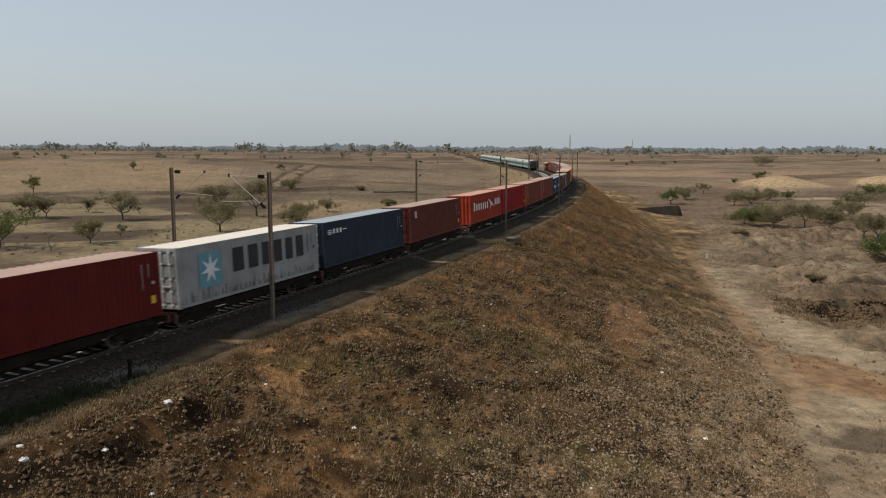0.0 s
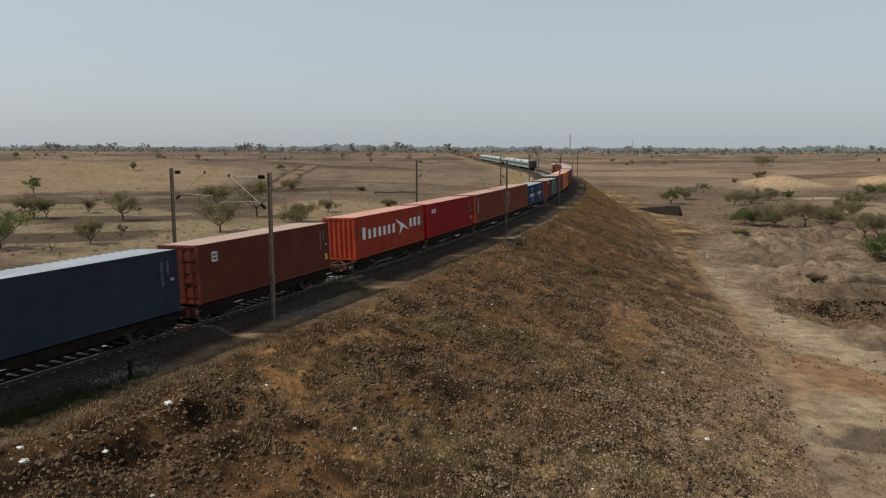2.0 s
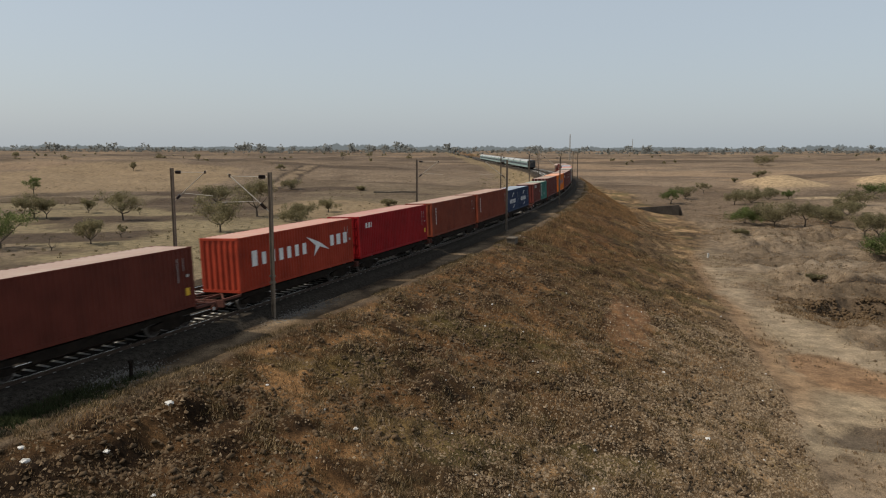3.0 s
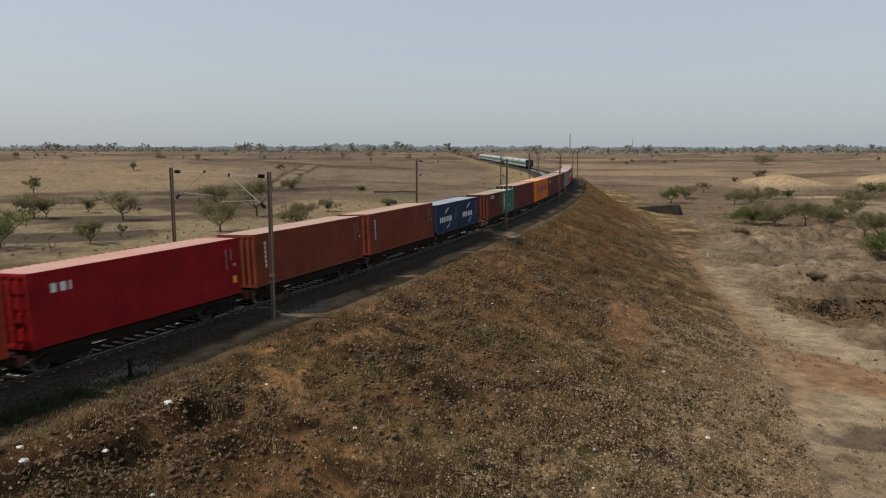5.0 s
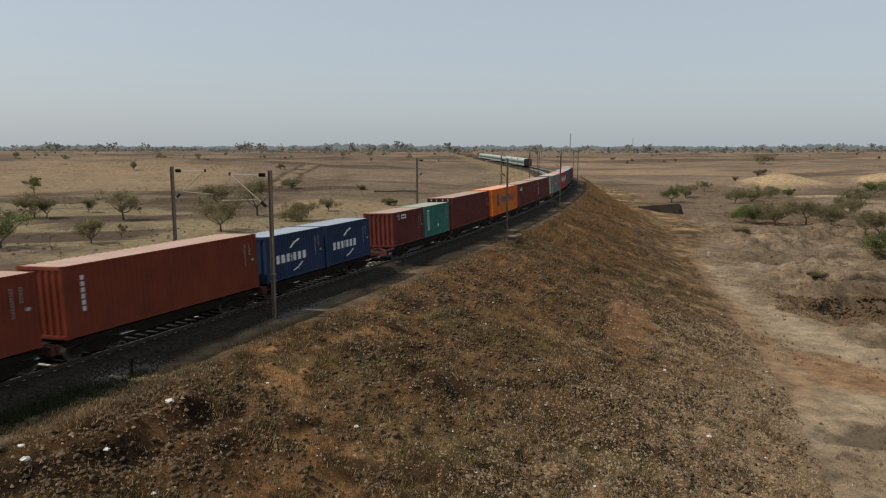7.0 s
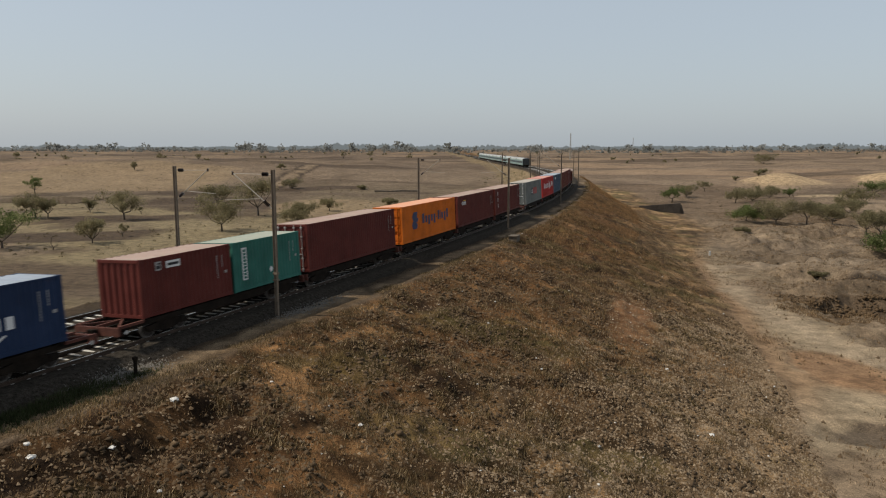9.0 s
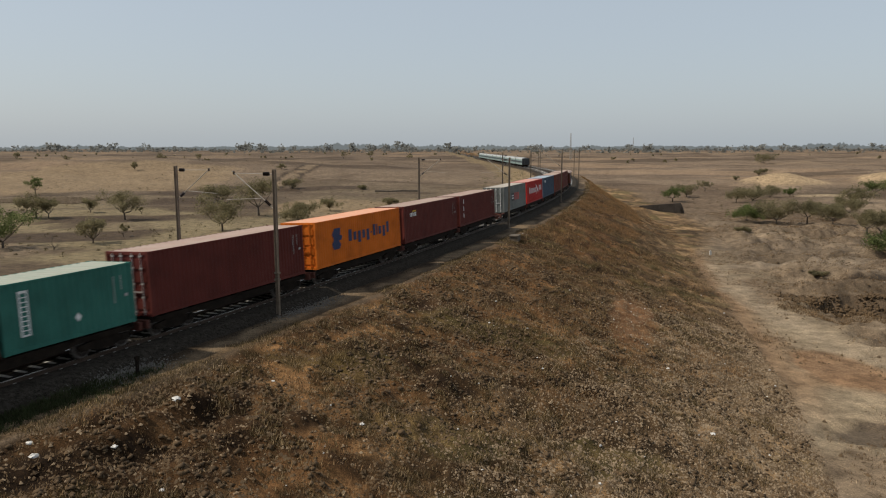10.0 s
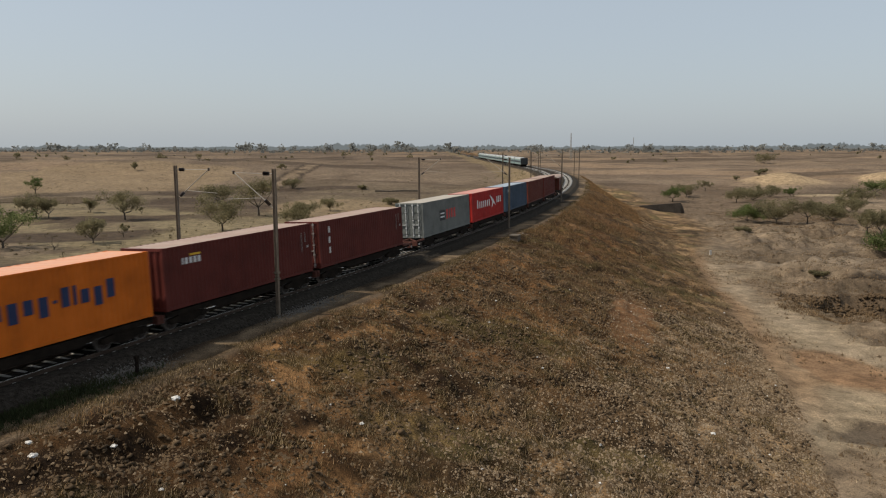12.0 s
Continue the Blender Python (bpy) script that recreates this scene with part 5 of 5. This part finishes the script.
FAR_TREES = [
    (-47.2, 228.4, 3.0, 5.0, 0, 0.0), (-25.0, 225.0, 1.2, 2.6, 0, 0.0), (-13.0, 176.0, 1.6, 3.2, 0, 0.0), (-62.0, 150.0, 1.6, 1.4, 0, 0.6),
    (-25.0, 160.0, 2.4, 3.6, 0, 0.1), (-62.0, 620.0, 5.5, 5.0, 0, 0.0), (-76.0, 560.0, 5.5, 4.0, 0, 0.0), (-215.0, 560.0, 6.0, 5.0, 0, 0.0),
    (-245.0, 480.0, 5.0, 4.0, 0, 0.0), (-264.0, 460.0, 4.5, 4.0, 0, 0.0), (-172.0, 520.0, 5.0, 4.0, 0, 0.0), (-66.0, 300.0, 2.4, 3.0, 0, 0.0),
    (-300.0, 520.0, 5.0, 5.0, 0, 0.0), (-150.0, 470.0, 3.6, 3.0, 0, 0.0),
]
BANK_SCRUB = [
    (62.0, 200.7, 4.2, 5.4, 1, 0.0), (69.3, 211.5, 3.2, 5.0, 0, 0.0), (82.0, 232.4, 3.2, 3.6, 0, 0.1), (75.1, 190.0, 3.6, 5.8, 0, 0.0),
    (82.0, 196.0, 3.4, 6.4, 0, 0.05), (90.0, 204.0, 3.0, 6.0, 0, 0.1), (59.1, 143.3, 2.8, 5.0, 1, 0.0), (63.7, 141.1, 4.1, 6.5, 0, 0.0),
    (68.9, 139.7, 4.1, 4.8, 0, 0.05), (72.4, 137.0, 3.7, 4.6, 0, 0.0), (68.2, 118.5, 3.6, 4.1, 0, 0.1), (73.3, 123.2, 4.0, 4.4, 0, 0.0),
    (59.4, 97.4, 3.0, 5.2, 1, 0.0), (104.5, 186.4, 3.9, 7.0, 0, 0.0),
]
RIGHT_TREES = [
    (118.7, 203.6, 3.9, 6.0, 1, 0.0), (214.3, 497.2, 6.0, 11.0, 0, 0.0), (100.3, 254.7, 1.5, 1.8, 0, 0.0), (107.0, 252.0, 1.5, 1.8, 0, 0.0),
    (96.0, 205.0, 2.2, 3.0, 1, 0.0), (66.0, 150.0, 2.0, 5.0, 0, 0.1), (78.0, 150.0, 3.0, 6.0, 0, 0.1), (88.0, 160.0, 3.2, 5.5, 0, 0.0),
    (42.9, 84.0, 0.5, 1.5, 0, 0.0), (52.0, 128.0, 0.9, 2.2, 0, 0.2), (150.0, 350.0, 2.6, 5.0, 0, 0.0),
]
for i, (x, y, h, w, c, bare) in enumerate(FIELD_TREES + FAR_TREES + BANK_SCRUB + RIGHT_TREES):
    shrub = h < 0.62 * w
    build_tree(x, y, h * (1.0 if shrub else 1.08), w * 0.88, 100 + i, LEAF_GREEN if c else LEAF_OLIVE,
               ("bare dry branching tree" if bare >= 1 else ("green" if c else "olive-grey") + (" spreading thorn shrub on dry ground" if shrub else " thorn tree with thin feathery crown")),
               bare, "shrub" if shrub else "tree")


def far_woods():
    """Uneven belt of trees along the horizon and scattered trees before it."""
    rnd = np.random.RandomState(9)
    cs, rs = [], []
    for i in range(1560):
        b = rnd.uniform(-0.72, 0.72)
        d = rnd.uniform(950, 1440) if i < 1450 else rnd.uniform(480, 1200)
        x, y = b * d, d
        if i < 1450 and vnoise(np.array([x]), np.array([y]), 130)[0] < 0.22:
            continue
        h = rnd.uniform(2, 5.5) if rnd.rand() < 0.93 else rnd.uniform(8, 13)
        if i >= 1450:
            h = rnd.uniform(1.2, 3.2)
        cs.append((x, y, h))
    # a few tall crowns that stand out
    for b, h in ((-0.262, 17), (-0.246, 14), (-0.218, 13), (-0.064, 18), (0.004, 15), (0.012, 14), (-0.40, 13), (-0.445, 14), (0.12, 12), (0.13, 12), (-0.52, 12), (-0.47, 11), (0.28, 12)):
        cs.append((b * 1250, 1250, h))
    return cs


def tree_clumps(name, cs, per, leaf, material, label, seed):
    """Many small far trees as clumps of leaf masses; cs: (x, y, height)."""
    rnd = np.random.RandomState(seed)
    cs = np.array(cs)
    z = height_at(cs[:, 0], cs[:, 1])
    cen, rad = [], []
    for (x, y, h), g in zip(cs, z):
        for k in range(4):
            cen.append((x + rnd.normal() * h * 0.28, y + rnd.normal() * h * 0.28, g + h * rnd.uniform(0.28, 0.72)))
            rad.append(h * rnd.uniform(0.26, 0.42))
    cen, rad = np.array(cen), np.array(rad)
    n = len(cen)
    d = rnd.normal(size=(n * per, 3))
    d /= np.linalg.norm(d, axis=1)[:, None]
    p = np.repeat(cen, per, 0) + d * (np.repeat(rad, per) * rnd.rand(n * per) ** 0.4)[:, None]
    a = rnd.normal(size=(n * per, 3))
    a /= np.linalg.norm(a, axis=1)[:, None]
    b = np.cross(a, rnd.normal(size=(n * per, 3)))
    b /= np.linalg.norm(b, axis=1)[:, None]
    k = np.repeat(rad, per)[:, None] * (leaf * (0.8 + 0.7 * rnd.rand(n * per)))[:, None]
    v = np.stack([p - a * k, p - b * k, p + a * k, p + b * k], 1).reshape(-1, 3)
    raw_mesh(name, v, np.arange(4 * n * per).reshape(-1, 4), material, label, "woods")


WOODS = far_woods()
tree_clumps("far_woods", [c for c in WOODS if c[1] > 900], 15, 0.30, LEAF_FAR, "distant tree belt on the horizon, haze put into its grey-green", 9)
tree_clumps("scattered_trees", [c for c in WOODS if c[1] <= 900], 30, 0.26, LEAF_OLIVE, "small scattered olive trees on the far plain", 10)


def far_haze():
    """Glowing strip cut like treetops: haze light over woods at the very edge of the land."""
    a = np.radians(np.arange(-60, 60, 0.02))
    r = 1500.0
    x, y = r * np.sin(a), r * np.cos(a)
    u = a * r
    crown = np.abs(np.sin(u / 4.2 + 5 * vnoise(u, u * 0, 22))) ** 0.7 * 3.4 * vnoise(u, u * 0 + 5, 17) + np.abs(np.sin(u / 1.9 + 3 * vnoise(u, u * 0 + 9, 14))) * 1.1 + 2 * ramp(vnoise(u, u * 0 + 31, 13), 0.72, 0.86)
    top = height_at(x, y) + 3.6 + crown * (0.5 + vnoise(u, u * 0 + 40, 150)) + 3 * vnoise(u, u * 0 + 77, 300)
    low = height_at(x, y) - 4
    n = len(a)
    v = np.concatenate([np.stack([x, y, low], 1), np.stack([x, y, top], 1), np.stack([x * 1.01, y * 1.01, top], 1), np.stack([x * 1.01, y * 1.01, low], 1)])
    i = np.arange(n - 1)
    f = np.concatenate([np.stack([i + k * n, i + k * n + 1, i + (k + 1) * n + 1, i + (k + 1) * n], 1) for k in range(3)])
    raw_mesh("backdrop", v, f, DISTANCE, "blue-grey strip glowing as haze over woods on the horizon", "backdrop", "structure")


far_haze()


def low_scrub():
    """Small dry bushes dotted over the open land."""
    rnd = np.random.RandomState(33)
    n = 1700
    d = 85 * (620 / 75) ** rnd.rand(n)
    b = rnd.uniform(-0.68, 0.68, n)
    x, y = b * d, d
    s, o = along(x, y)
    k = ((o < -16) | (o > toe(s) + 7)) & (fbm(x, y, 45, 4) > 0.46)
    x, y, d = x[k], y[k], d[k]
    z = height_at(x, y)
    size = 0.25 + 0.75 * rnd.rand(len(x)) ** 2.5
    v, f = leaf_cloud(rnd, np.stack([x, y, z + size * 0.25], 1), size, 34, 0.075)
    raw_mesh("low_scrub", v, f, STRAW_SCRUB, "low dry olive scrub dotted over the open land", "scrub")


low_scrub()


# ---- dry grass, weeds and stones of the bank ----
def tufts(name, places, rnd, blades, height, spread, width, material, label):
    x, y, z = places
    n = len(x) * blades
    size = np.repeat(0.55 + 0.9 * rnd.rand(len(x)), blades)
    bx = np.repeat(x, blades) + rnd.normal(size=n) * spread * size * 0.5
    by = np.repeat(y, blades) + rnd.normal(size=n) * spread * size * 0.5
    bz = np.repeat(z, blades) - 0.03
    a = rnd.rand(n) * math.tau
    h = height * size * (0.4 + 0.8 * rnd.rand(n))
    lean = h * (0.25 + 0.75 * rnd.rand(n))
    w = width * (0.6 + 0.8 * rnd.rand(n))
    base = np.stack([bx, by, bz], 1)
    side = np.stack([-np.sin(a), np.cos(a), 0 * a], 1) * w[:, None]
    tip = base + np.stack([np.cos(a) * lean, np.sin(a) * lean, h], 1)
    v = np.stack([base - side, base + side, tip], 1).reshape(-1, 3)
    raw_mesh(name, v, np.arange(3 * n).reshape(-1, 3), material, label, "grass")


def stones(name, places, rnd, lo, hi, material, label, power=3.0, plain=False):
    x, y, z = places
    n = len(x)
    base = np.array([(1, 0, 0), (0, 1, 0), (-1, 0, 0), (0, -1, 0), (0, 0, 1), (0, 0, -1), (0.6, 0.6, 0.55), (-0.6, 0.5, 0.6)])
    faces = np.array([(0, 1, 6), (1, 4, 6), (4, 0, 6), (1, 2, 7), (2, 4, 7), (4, 1, 7), (2, 3, 4), (3, 0, 4), (1, 0, 5), (2, 1, 5), (3, 2, 5), (0, 3, 5)])
    if plain:
        base = np.array([(1, 0, -0.5), (0, 1, -0.5), (-1, 0, -0.5), (0, -1, -0.5), (0.1, 0, 0.9)])    # bedded in the soil
        faces = np.array([(0, 1, 4), (1, 2, 4), (2, 3, 4), (3, 0, 4)])
    m = len(base)
    r = lo + (hi - lo) * rnd.rand(n) ** power
    sc = r[:, None, None] * (0.6 + 0.8 * rnd.rand(n, m, 1)) * np.array([1, 0.8, 0.6])
    a = rnd.rand(n) * math.tau
    p = base[None] * sc
    q = np.stack([p[..., 0] * np.cos(a)[:, None] - p[..., 1] * np.sin(a)[:, None], p[..., 0] * np.sin(a)[:, None] + p[..., 1] * np.cos(a)[:, None], p[..., 2]], -1)
    q += np.stack([x, y, z + r * 0.15], 1)[:, None, :]
    f = faces[None] + (np.arange(n) * m)[:, None, None]
    raw_mesh(name, q.reshape(-1, 3), f.reshape(-1, 3), material, label, "stones")


def clothe_bank():
    rnd = np.random.RandomState(21)
    near = bank_places(50000, -22, 45, rnd, 5.0, 1.2)
    far = bank_places(34000, 45, 200, rnd, 5.0, 1.5)
    x, y, z, s, o = [np.concatenate(p) for p in zip(near, far)]
    cover = fbm(x, y, 5, 4)
    foot = (o - 4.7) / (toe(s) - 4.7)
    bare = cover + 0.20 * ramp(foot, 0.45, 1.0) * (1 - ramp(s, 30, 70)) - 0.25 * ramp(s, 30, 80)
    red = ((x - 0.256 * y) / 1.9) ** 2 + ((y - 53) / 9) ** 2
    k = (bare + 0.12 * (rnd.rand(len(x)) - 0.5) < 0.585) & (red > 1.2 * rnd.rand(len(x)))
    x, y, z, s, cover = x[k], y[k], z[k], s[k], cover[k]
    rus = fbm(x + 50, y + 50, 7, 4) + 0.1 * rnd.rand(len(x)) > 0.655
    tufts("dry_grass", (x[~rus], y[~rus], z[~rus]), rnd, 5, 0.11, 0.22, 0.016, STRAW, "dry brown grass tufts on the railway bank")
    tufts("russet_grass", (x[rus], y[rus], z[rus]), rnd, 6, 0.16, 0.22, 0.015, RUSSET, "reddish dry grass on the railway bank")
    a, b = bank_places(110000, -22, 42, rnd, 5.1, 0.3), bank_places(26000, 42, 150, rnd, 5.1, 0.3)
    x, y, z = [np.concatenate(p) for p in list(zip(a, b))[:3]]
    k = (fbm(x, y, 1.6, 3) + 0.25 * (rnd.rand(len(x)) - 0.5) > 0.48) & (((x - 0.256 * y) / 1.9) ** 2 + ((y - 53) / 9) ** 2 > 0.3 + 1.6 * rnd.rand(len(x)))
    x, y, z = x[k], y[k], z[k]
    stones("earth_clods", (x, y, z), rnd, 0.020, 0.12, CLOD, "rough brown earth clods covering the bank", 2.0, True)
    a, b = bank_places(22000, -22, 42, rnd, 5.1, 0.4), bank_places(6000, 45, 150, rnd, 4.6, 0.2)
    c = bank_places(14000, -12, 40, rnd, 14.0, 0.2)
    x, y, z = [np.concatenate(p) for p in list(zip(a, b, c))[:3]]
    stones("loose_stones", (x, y, z), rnd, 0.018, 0.10, STONE, "loose tan stones on the bank", 3.0, True)
    x, y, z, s, o = bank_places(52000, -14, 36, rnd, 16.0, 0.1)
    k = (o + 12 * (fbm(x, y, 5, 3) - 0.5) + 6 * rnd.rand(len(x)) > 21.0) & (((x - 0.256 * y) / 1.9) ** 2 + ((y - 53) / 9) ** 2 > 0.5 + 2.2 * rnd.rand(len(x)))
    stones("slope_gravel", (x[k], y[k], z[k]), rnd, 0.03, 0.10, GRAVEL, "pale coarse gravel over the foot of the bank", 1.6, True)
    x, y, z, s, o = [np.concatenate(p) for p in zip(bank_places(25000, -22, 40, rnd, 5.3, 0.2), bank_places(10000, 38, 125, rnd, 5.3, 0.2))]
    k = (fbm(x + 20, y, 2.2, 3) + 0.2 * (rnd.rand(len(x)) - 0.5) > 0.5) & (((x - 0.256 * y) / 1.9) ** 2 + ((y - 53) / 9) ** 2 > 1)
    stones("earth_lumps", (x[k], y[k], z[k]), rnd, 0.04, 0.17, CLOD, "larger crumbling lumps of brown earth on the bank", 2.2)
    a = bank_places(260, -32, 60, rnd, 4.8, 0)
    stones("pale_rubble", a[:3], rnd, 0.03, 0.11, PALE, "scattered whitish stones and scraps", 2.5)
    # ballast stones along the near shoulder of the track
    s = -30 + 75 * rnd.rand(8000)
    o = 1.2 + 1.9 * rnd.rand(8000)
    h = np.interp(s, _S, _H)
    z = np.interp(o, [1.2, 1.85, 2.75, 3.1], [-0.09, -0.12, FORMATION - 0.02, FORMATION])
    stones("ballast_stones", (np.interp(s, _S, _X) + o * np.cos(h), np.interp(s, _S, _Y) - o * np.sin(h), z), rnd, 0.018, 0.05, BALLAST, "loose crushed ballast along the track shoulder", 1.0, True)
    # grey heap by the mast; at s -4, sunlight put into the ballast's colour
    n = 2600
    s = np.where(rnd.rand(n) < 0.5, -3.9 + rnd.normal(size=n) * 1.1, 9.2 + rnd.normal(size=n) * 1.7)
    o = 2.9 + rnd.normal(size=n) * 0.42
    h = np.interp(s, _S, _H)
    x, y = np.interp(s, _S, _X) + o * np.cos(h), np.interp(s, _S, _Y) - o * np.sin(h)
    z = np.maximum(height_at(x, y), np.interp(o, [1.9, 2.75], [-0.13, FORMATION - 0.1]))
    stones("pale_ballast", (x, y, z), rnd, 0.025, 0.07, GREY_STONE, "grey ballast stones on the track shoulder, partly toned as sunlit", 1.2, True)
    # low bristly clumps
    x, y, z, s, o = bank_places(2300, -22, 75, rnd, 5.3, -1.5)
    k = (((x - 0.256 * y) / 1.9) ** 2 + ((y - 53) / 9) ** 2 > 1) & (fbm(x, y, 5, 3) > 0.43 + 0.10 * ramp((o - 4.7) / (toe(s) - 4.7), 0.5, 1.0))
    r = np.repeat(0.12 + 0.30 * rnd.rand(int(k.sum())) ** 1.5, 13)
    x, y = np.repeat(x[k], 13) + rnd.normal(size=len(r)) * r, np.repeat(y[k], 13) + rnd.normal(size=len(r)) * r
    tufts("bristly_weeds", (x, y, height_at(x, y)), rnd, 11, 0.21, 0.17, 0.010, WEED, "low bristly dry weed clumps on the bank")
    # tall fuzzy grass on the far shoulder of the bank
    x, y, z, s, o = bank_places(12000, 48, 210, rnd, 5.2, -2.0)
    k = (o < 15) & (fbm(x, y, 6, 3) > 0.40)
    tufts("tall_grass", (x[k], y[k], z[k]), rnd, 8, 0.42, 0.30, 0.016, RUSSET, "tall fuzzy dry grass on the bank's shoulder")
    # low scrub on the far side of the line
    s = 45 + 230 * rnd.rand(420)
    o = -9.8 - 16 * rnd.rand(420)
    h = np.interp(s, _S, _H)
    x, y = np.interp(s, _S, _X) + o * np.cos(h), np.interp(s, _S, _Y) - o * np.sin(h)
    k = fbm(x, y, 22, 3) > 0.46
    size = 0.25 + 0.8 * rnd.rand(int(k.sum())) ** 2
    v, f = leaf_cloud(rnd, np.stack([x[k], y[k], height_at(x[k], y[k]) + size * 0.3], 1), size, 60, 0.07)
    raw_mesh("bank_scrub", v, f, LEAF_OLIVE, "low olive scrub on the far railway bank", "scrub")
    # taller dry fringe where the bank drops from the track
    s = -24 + 190 * rnd.rand(16000) ** 1.4
    o = 4.35 + np.abs(rnd.normal(size=16000)) * 0.75 - 0.35 * rnd.rand(16000) ** 2
    h = np.interp(s, _S, _H)
    x, y = np.interp(s, _S, _X) + o * np.cos(h), np.interp(s, _S, _Y) - o * np.sin(h)
    k = fbm(x, y, 2.5, 3) + 0.12 * (o - 4.6) > 0.49
    tufts("grass_fringe", (x[k], y[k], height_at(x[k], y[k])), rnd, 7, 0.14, 0.18, 0.010, WEED, "taller dry grass along the edge of the bank")
    # clods and dry tufts over the diggings beyond the cart track
    n = 60000
    s = -5 + 150 * rnd.rand(n) ** 1.3
    o = toe(s) + 1 + 42 * rnd.rand(n)
    h = np.interp(s, _S, _H)
    x, y = np.interp(s, _S, _X) + o * np.cos(h), np.interp(s, _S, _Y) - o * np.sin(h)
    k = fbm(x, y, 8, 4) + 0.3 * (rnd.rand(n) - 0.5) > 0.5 + 0.12 * (1 - ramp(o - toe(s), 6, 10))
    x, y = x[k], y[k]
    r, t = np.sqrt(rnd.rand(2600)), rnd.rand(2600) * math.tau
    x, y = np.append(x, 37.5 + 6 * r * np.cos(t)), np.append(y, 68 + 5 * r * np.sin(t))
    z = height_at(x, y)
    t = rnd.rand(1700)
    ex, ey = 34.3 + 12.5 * t + rnd.normal(size=1700) * 0.4, 72.4 + 0.7 * np.sin(t * 9) + 0.6 * t + rnd.normal(size=1700) * 0.6
    ex[:170], ey[:170] = 35.2 + rnd.normal(size=170) * 0.8, 73.6 + rnd.normal(size=170) * 0.8
    stones("spoil_lumps", (ex, ey, height_at(ex, ey)), rnd, 0.05, 0.32, CLOD, "dark lumps of dug earth along the pit edge", 2.5)
    q = rnd.rand(len(x)) < 0.6
    stones("digging_clods", (x[q], y[q], z[q]), rnd, 0.03, 0.22, CLOD, "rough earth clods over the diggings", 4.0, True)
    tufts("sparse_grass", (x[~q], y[~q], z[~q]), rnd, 7, 0.22, 0.3, 0.02, STRAW, "sparse dry grass over the diggings")
    # weeds beside the track
    s = np.concatenate([-3.7 + rnd.normal(size=60) * 0.35, -10.0 + rnd.normal(size=1500) * 2.6, -6 + rnd.normal(size=300) * 1.2])
    o = np.concatenate([3.65 + rnd.normal(size=60) * 0.2, 3.3 + rnd.normal(size=1500) * 0.42, 3.5 + rnd.normal(size=300) * 0.5])
    h = np.interp(s, _S, _H)
    x, y = np.interp(s, _S, _X) + o * np.cos(h), np.interp(s, _S, _Y) - o * np.sin(h)
    tufts("green_weeds", (x, y, height_at(x, y)), rnd, 8, 0.17, 0.14, 0.013, GREEN_BLADES, "small green weeds beside the ballast")


clothe_bank()


def litter(s, o, size, seed, label):
    """A crumpled pale scrap on the bank."""
    rnd = np.random.RandomState(seed)
    m = thing("litter", label, "litter")
    p = rail_point(s, o)
    m.location = (p.x, p.y, float(height_at(p.x, p.y)[0]) + 0.02)
    bm = bmesh.new()
    bmesh.ops.create_icosphere(bm, subdivisions=2, radius=size)
    for v in bm.verts:
        v.co *= 0.7 + 0.6 * rnd.rand()
        v.co.z *= 0.55
    me = bpy.data.meshes.new("scrap")
    bm.to_mesh(me)
    bm.free()
    me.materials.append(PALE)
    o = new("scrap", me)
    o.parent = m


for i, (s, o, z) in enumerate(((-5.6, 7.0, 0.20), (-1.6, 12.2, 0.13), (10.6, 24.3, 0.18), (18.7, 21.5, 0.15), (-10.2, 5.6, 0.15), (-10.7, 6.4, 0.17), (-0.8, 7.6, 0.10), (-9.5, 10.1, 0.10), (15.7, 11.3, 0.10), (11.1, 15.8, 0.09), (-8.8, 7.5, 0.13))):
    litter(s, o, z * 0.75, 50 + i, "crumpled white plastic scrap lying on the bank")


# ---- what moves ----
def travelled(t):
    return 12.461 * t + 0.0168 * t * t


def motions():
    times = [i * 0.5 for i in range(25)]
    for left, length, ob in LOADS:
        walk(ob, [(t, rail_pose(left + length / 2 - travelled(t)) @ Matrix.Translation((0, 0, DECK))) for t in times])
    for centre, ob in WAGONS:
        walk(ob, [(t, rail_pose(centre - travelled(t))) for t in times])
    for centre, ob in COACHES:
        walk(ob, [(t, rail_pose(centre + 2.86 * t, LEFT_TRACK)) for t in times])
    for i, (ob, x) in enumerate(WHEELSETS):
        rows = []
        for f in range(361):
            rows.append((f / 30, pose(x, 0, 0.425, 0, -math.degrees(travelled(f / 30) / 0.425) + 37 * i, 0)))
        walk(ob, rows)


motions()
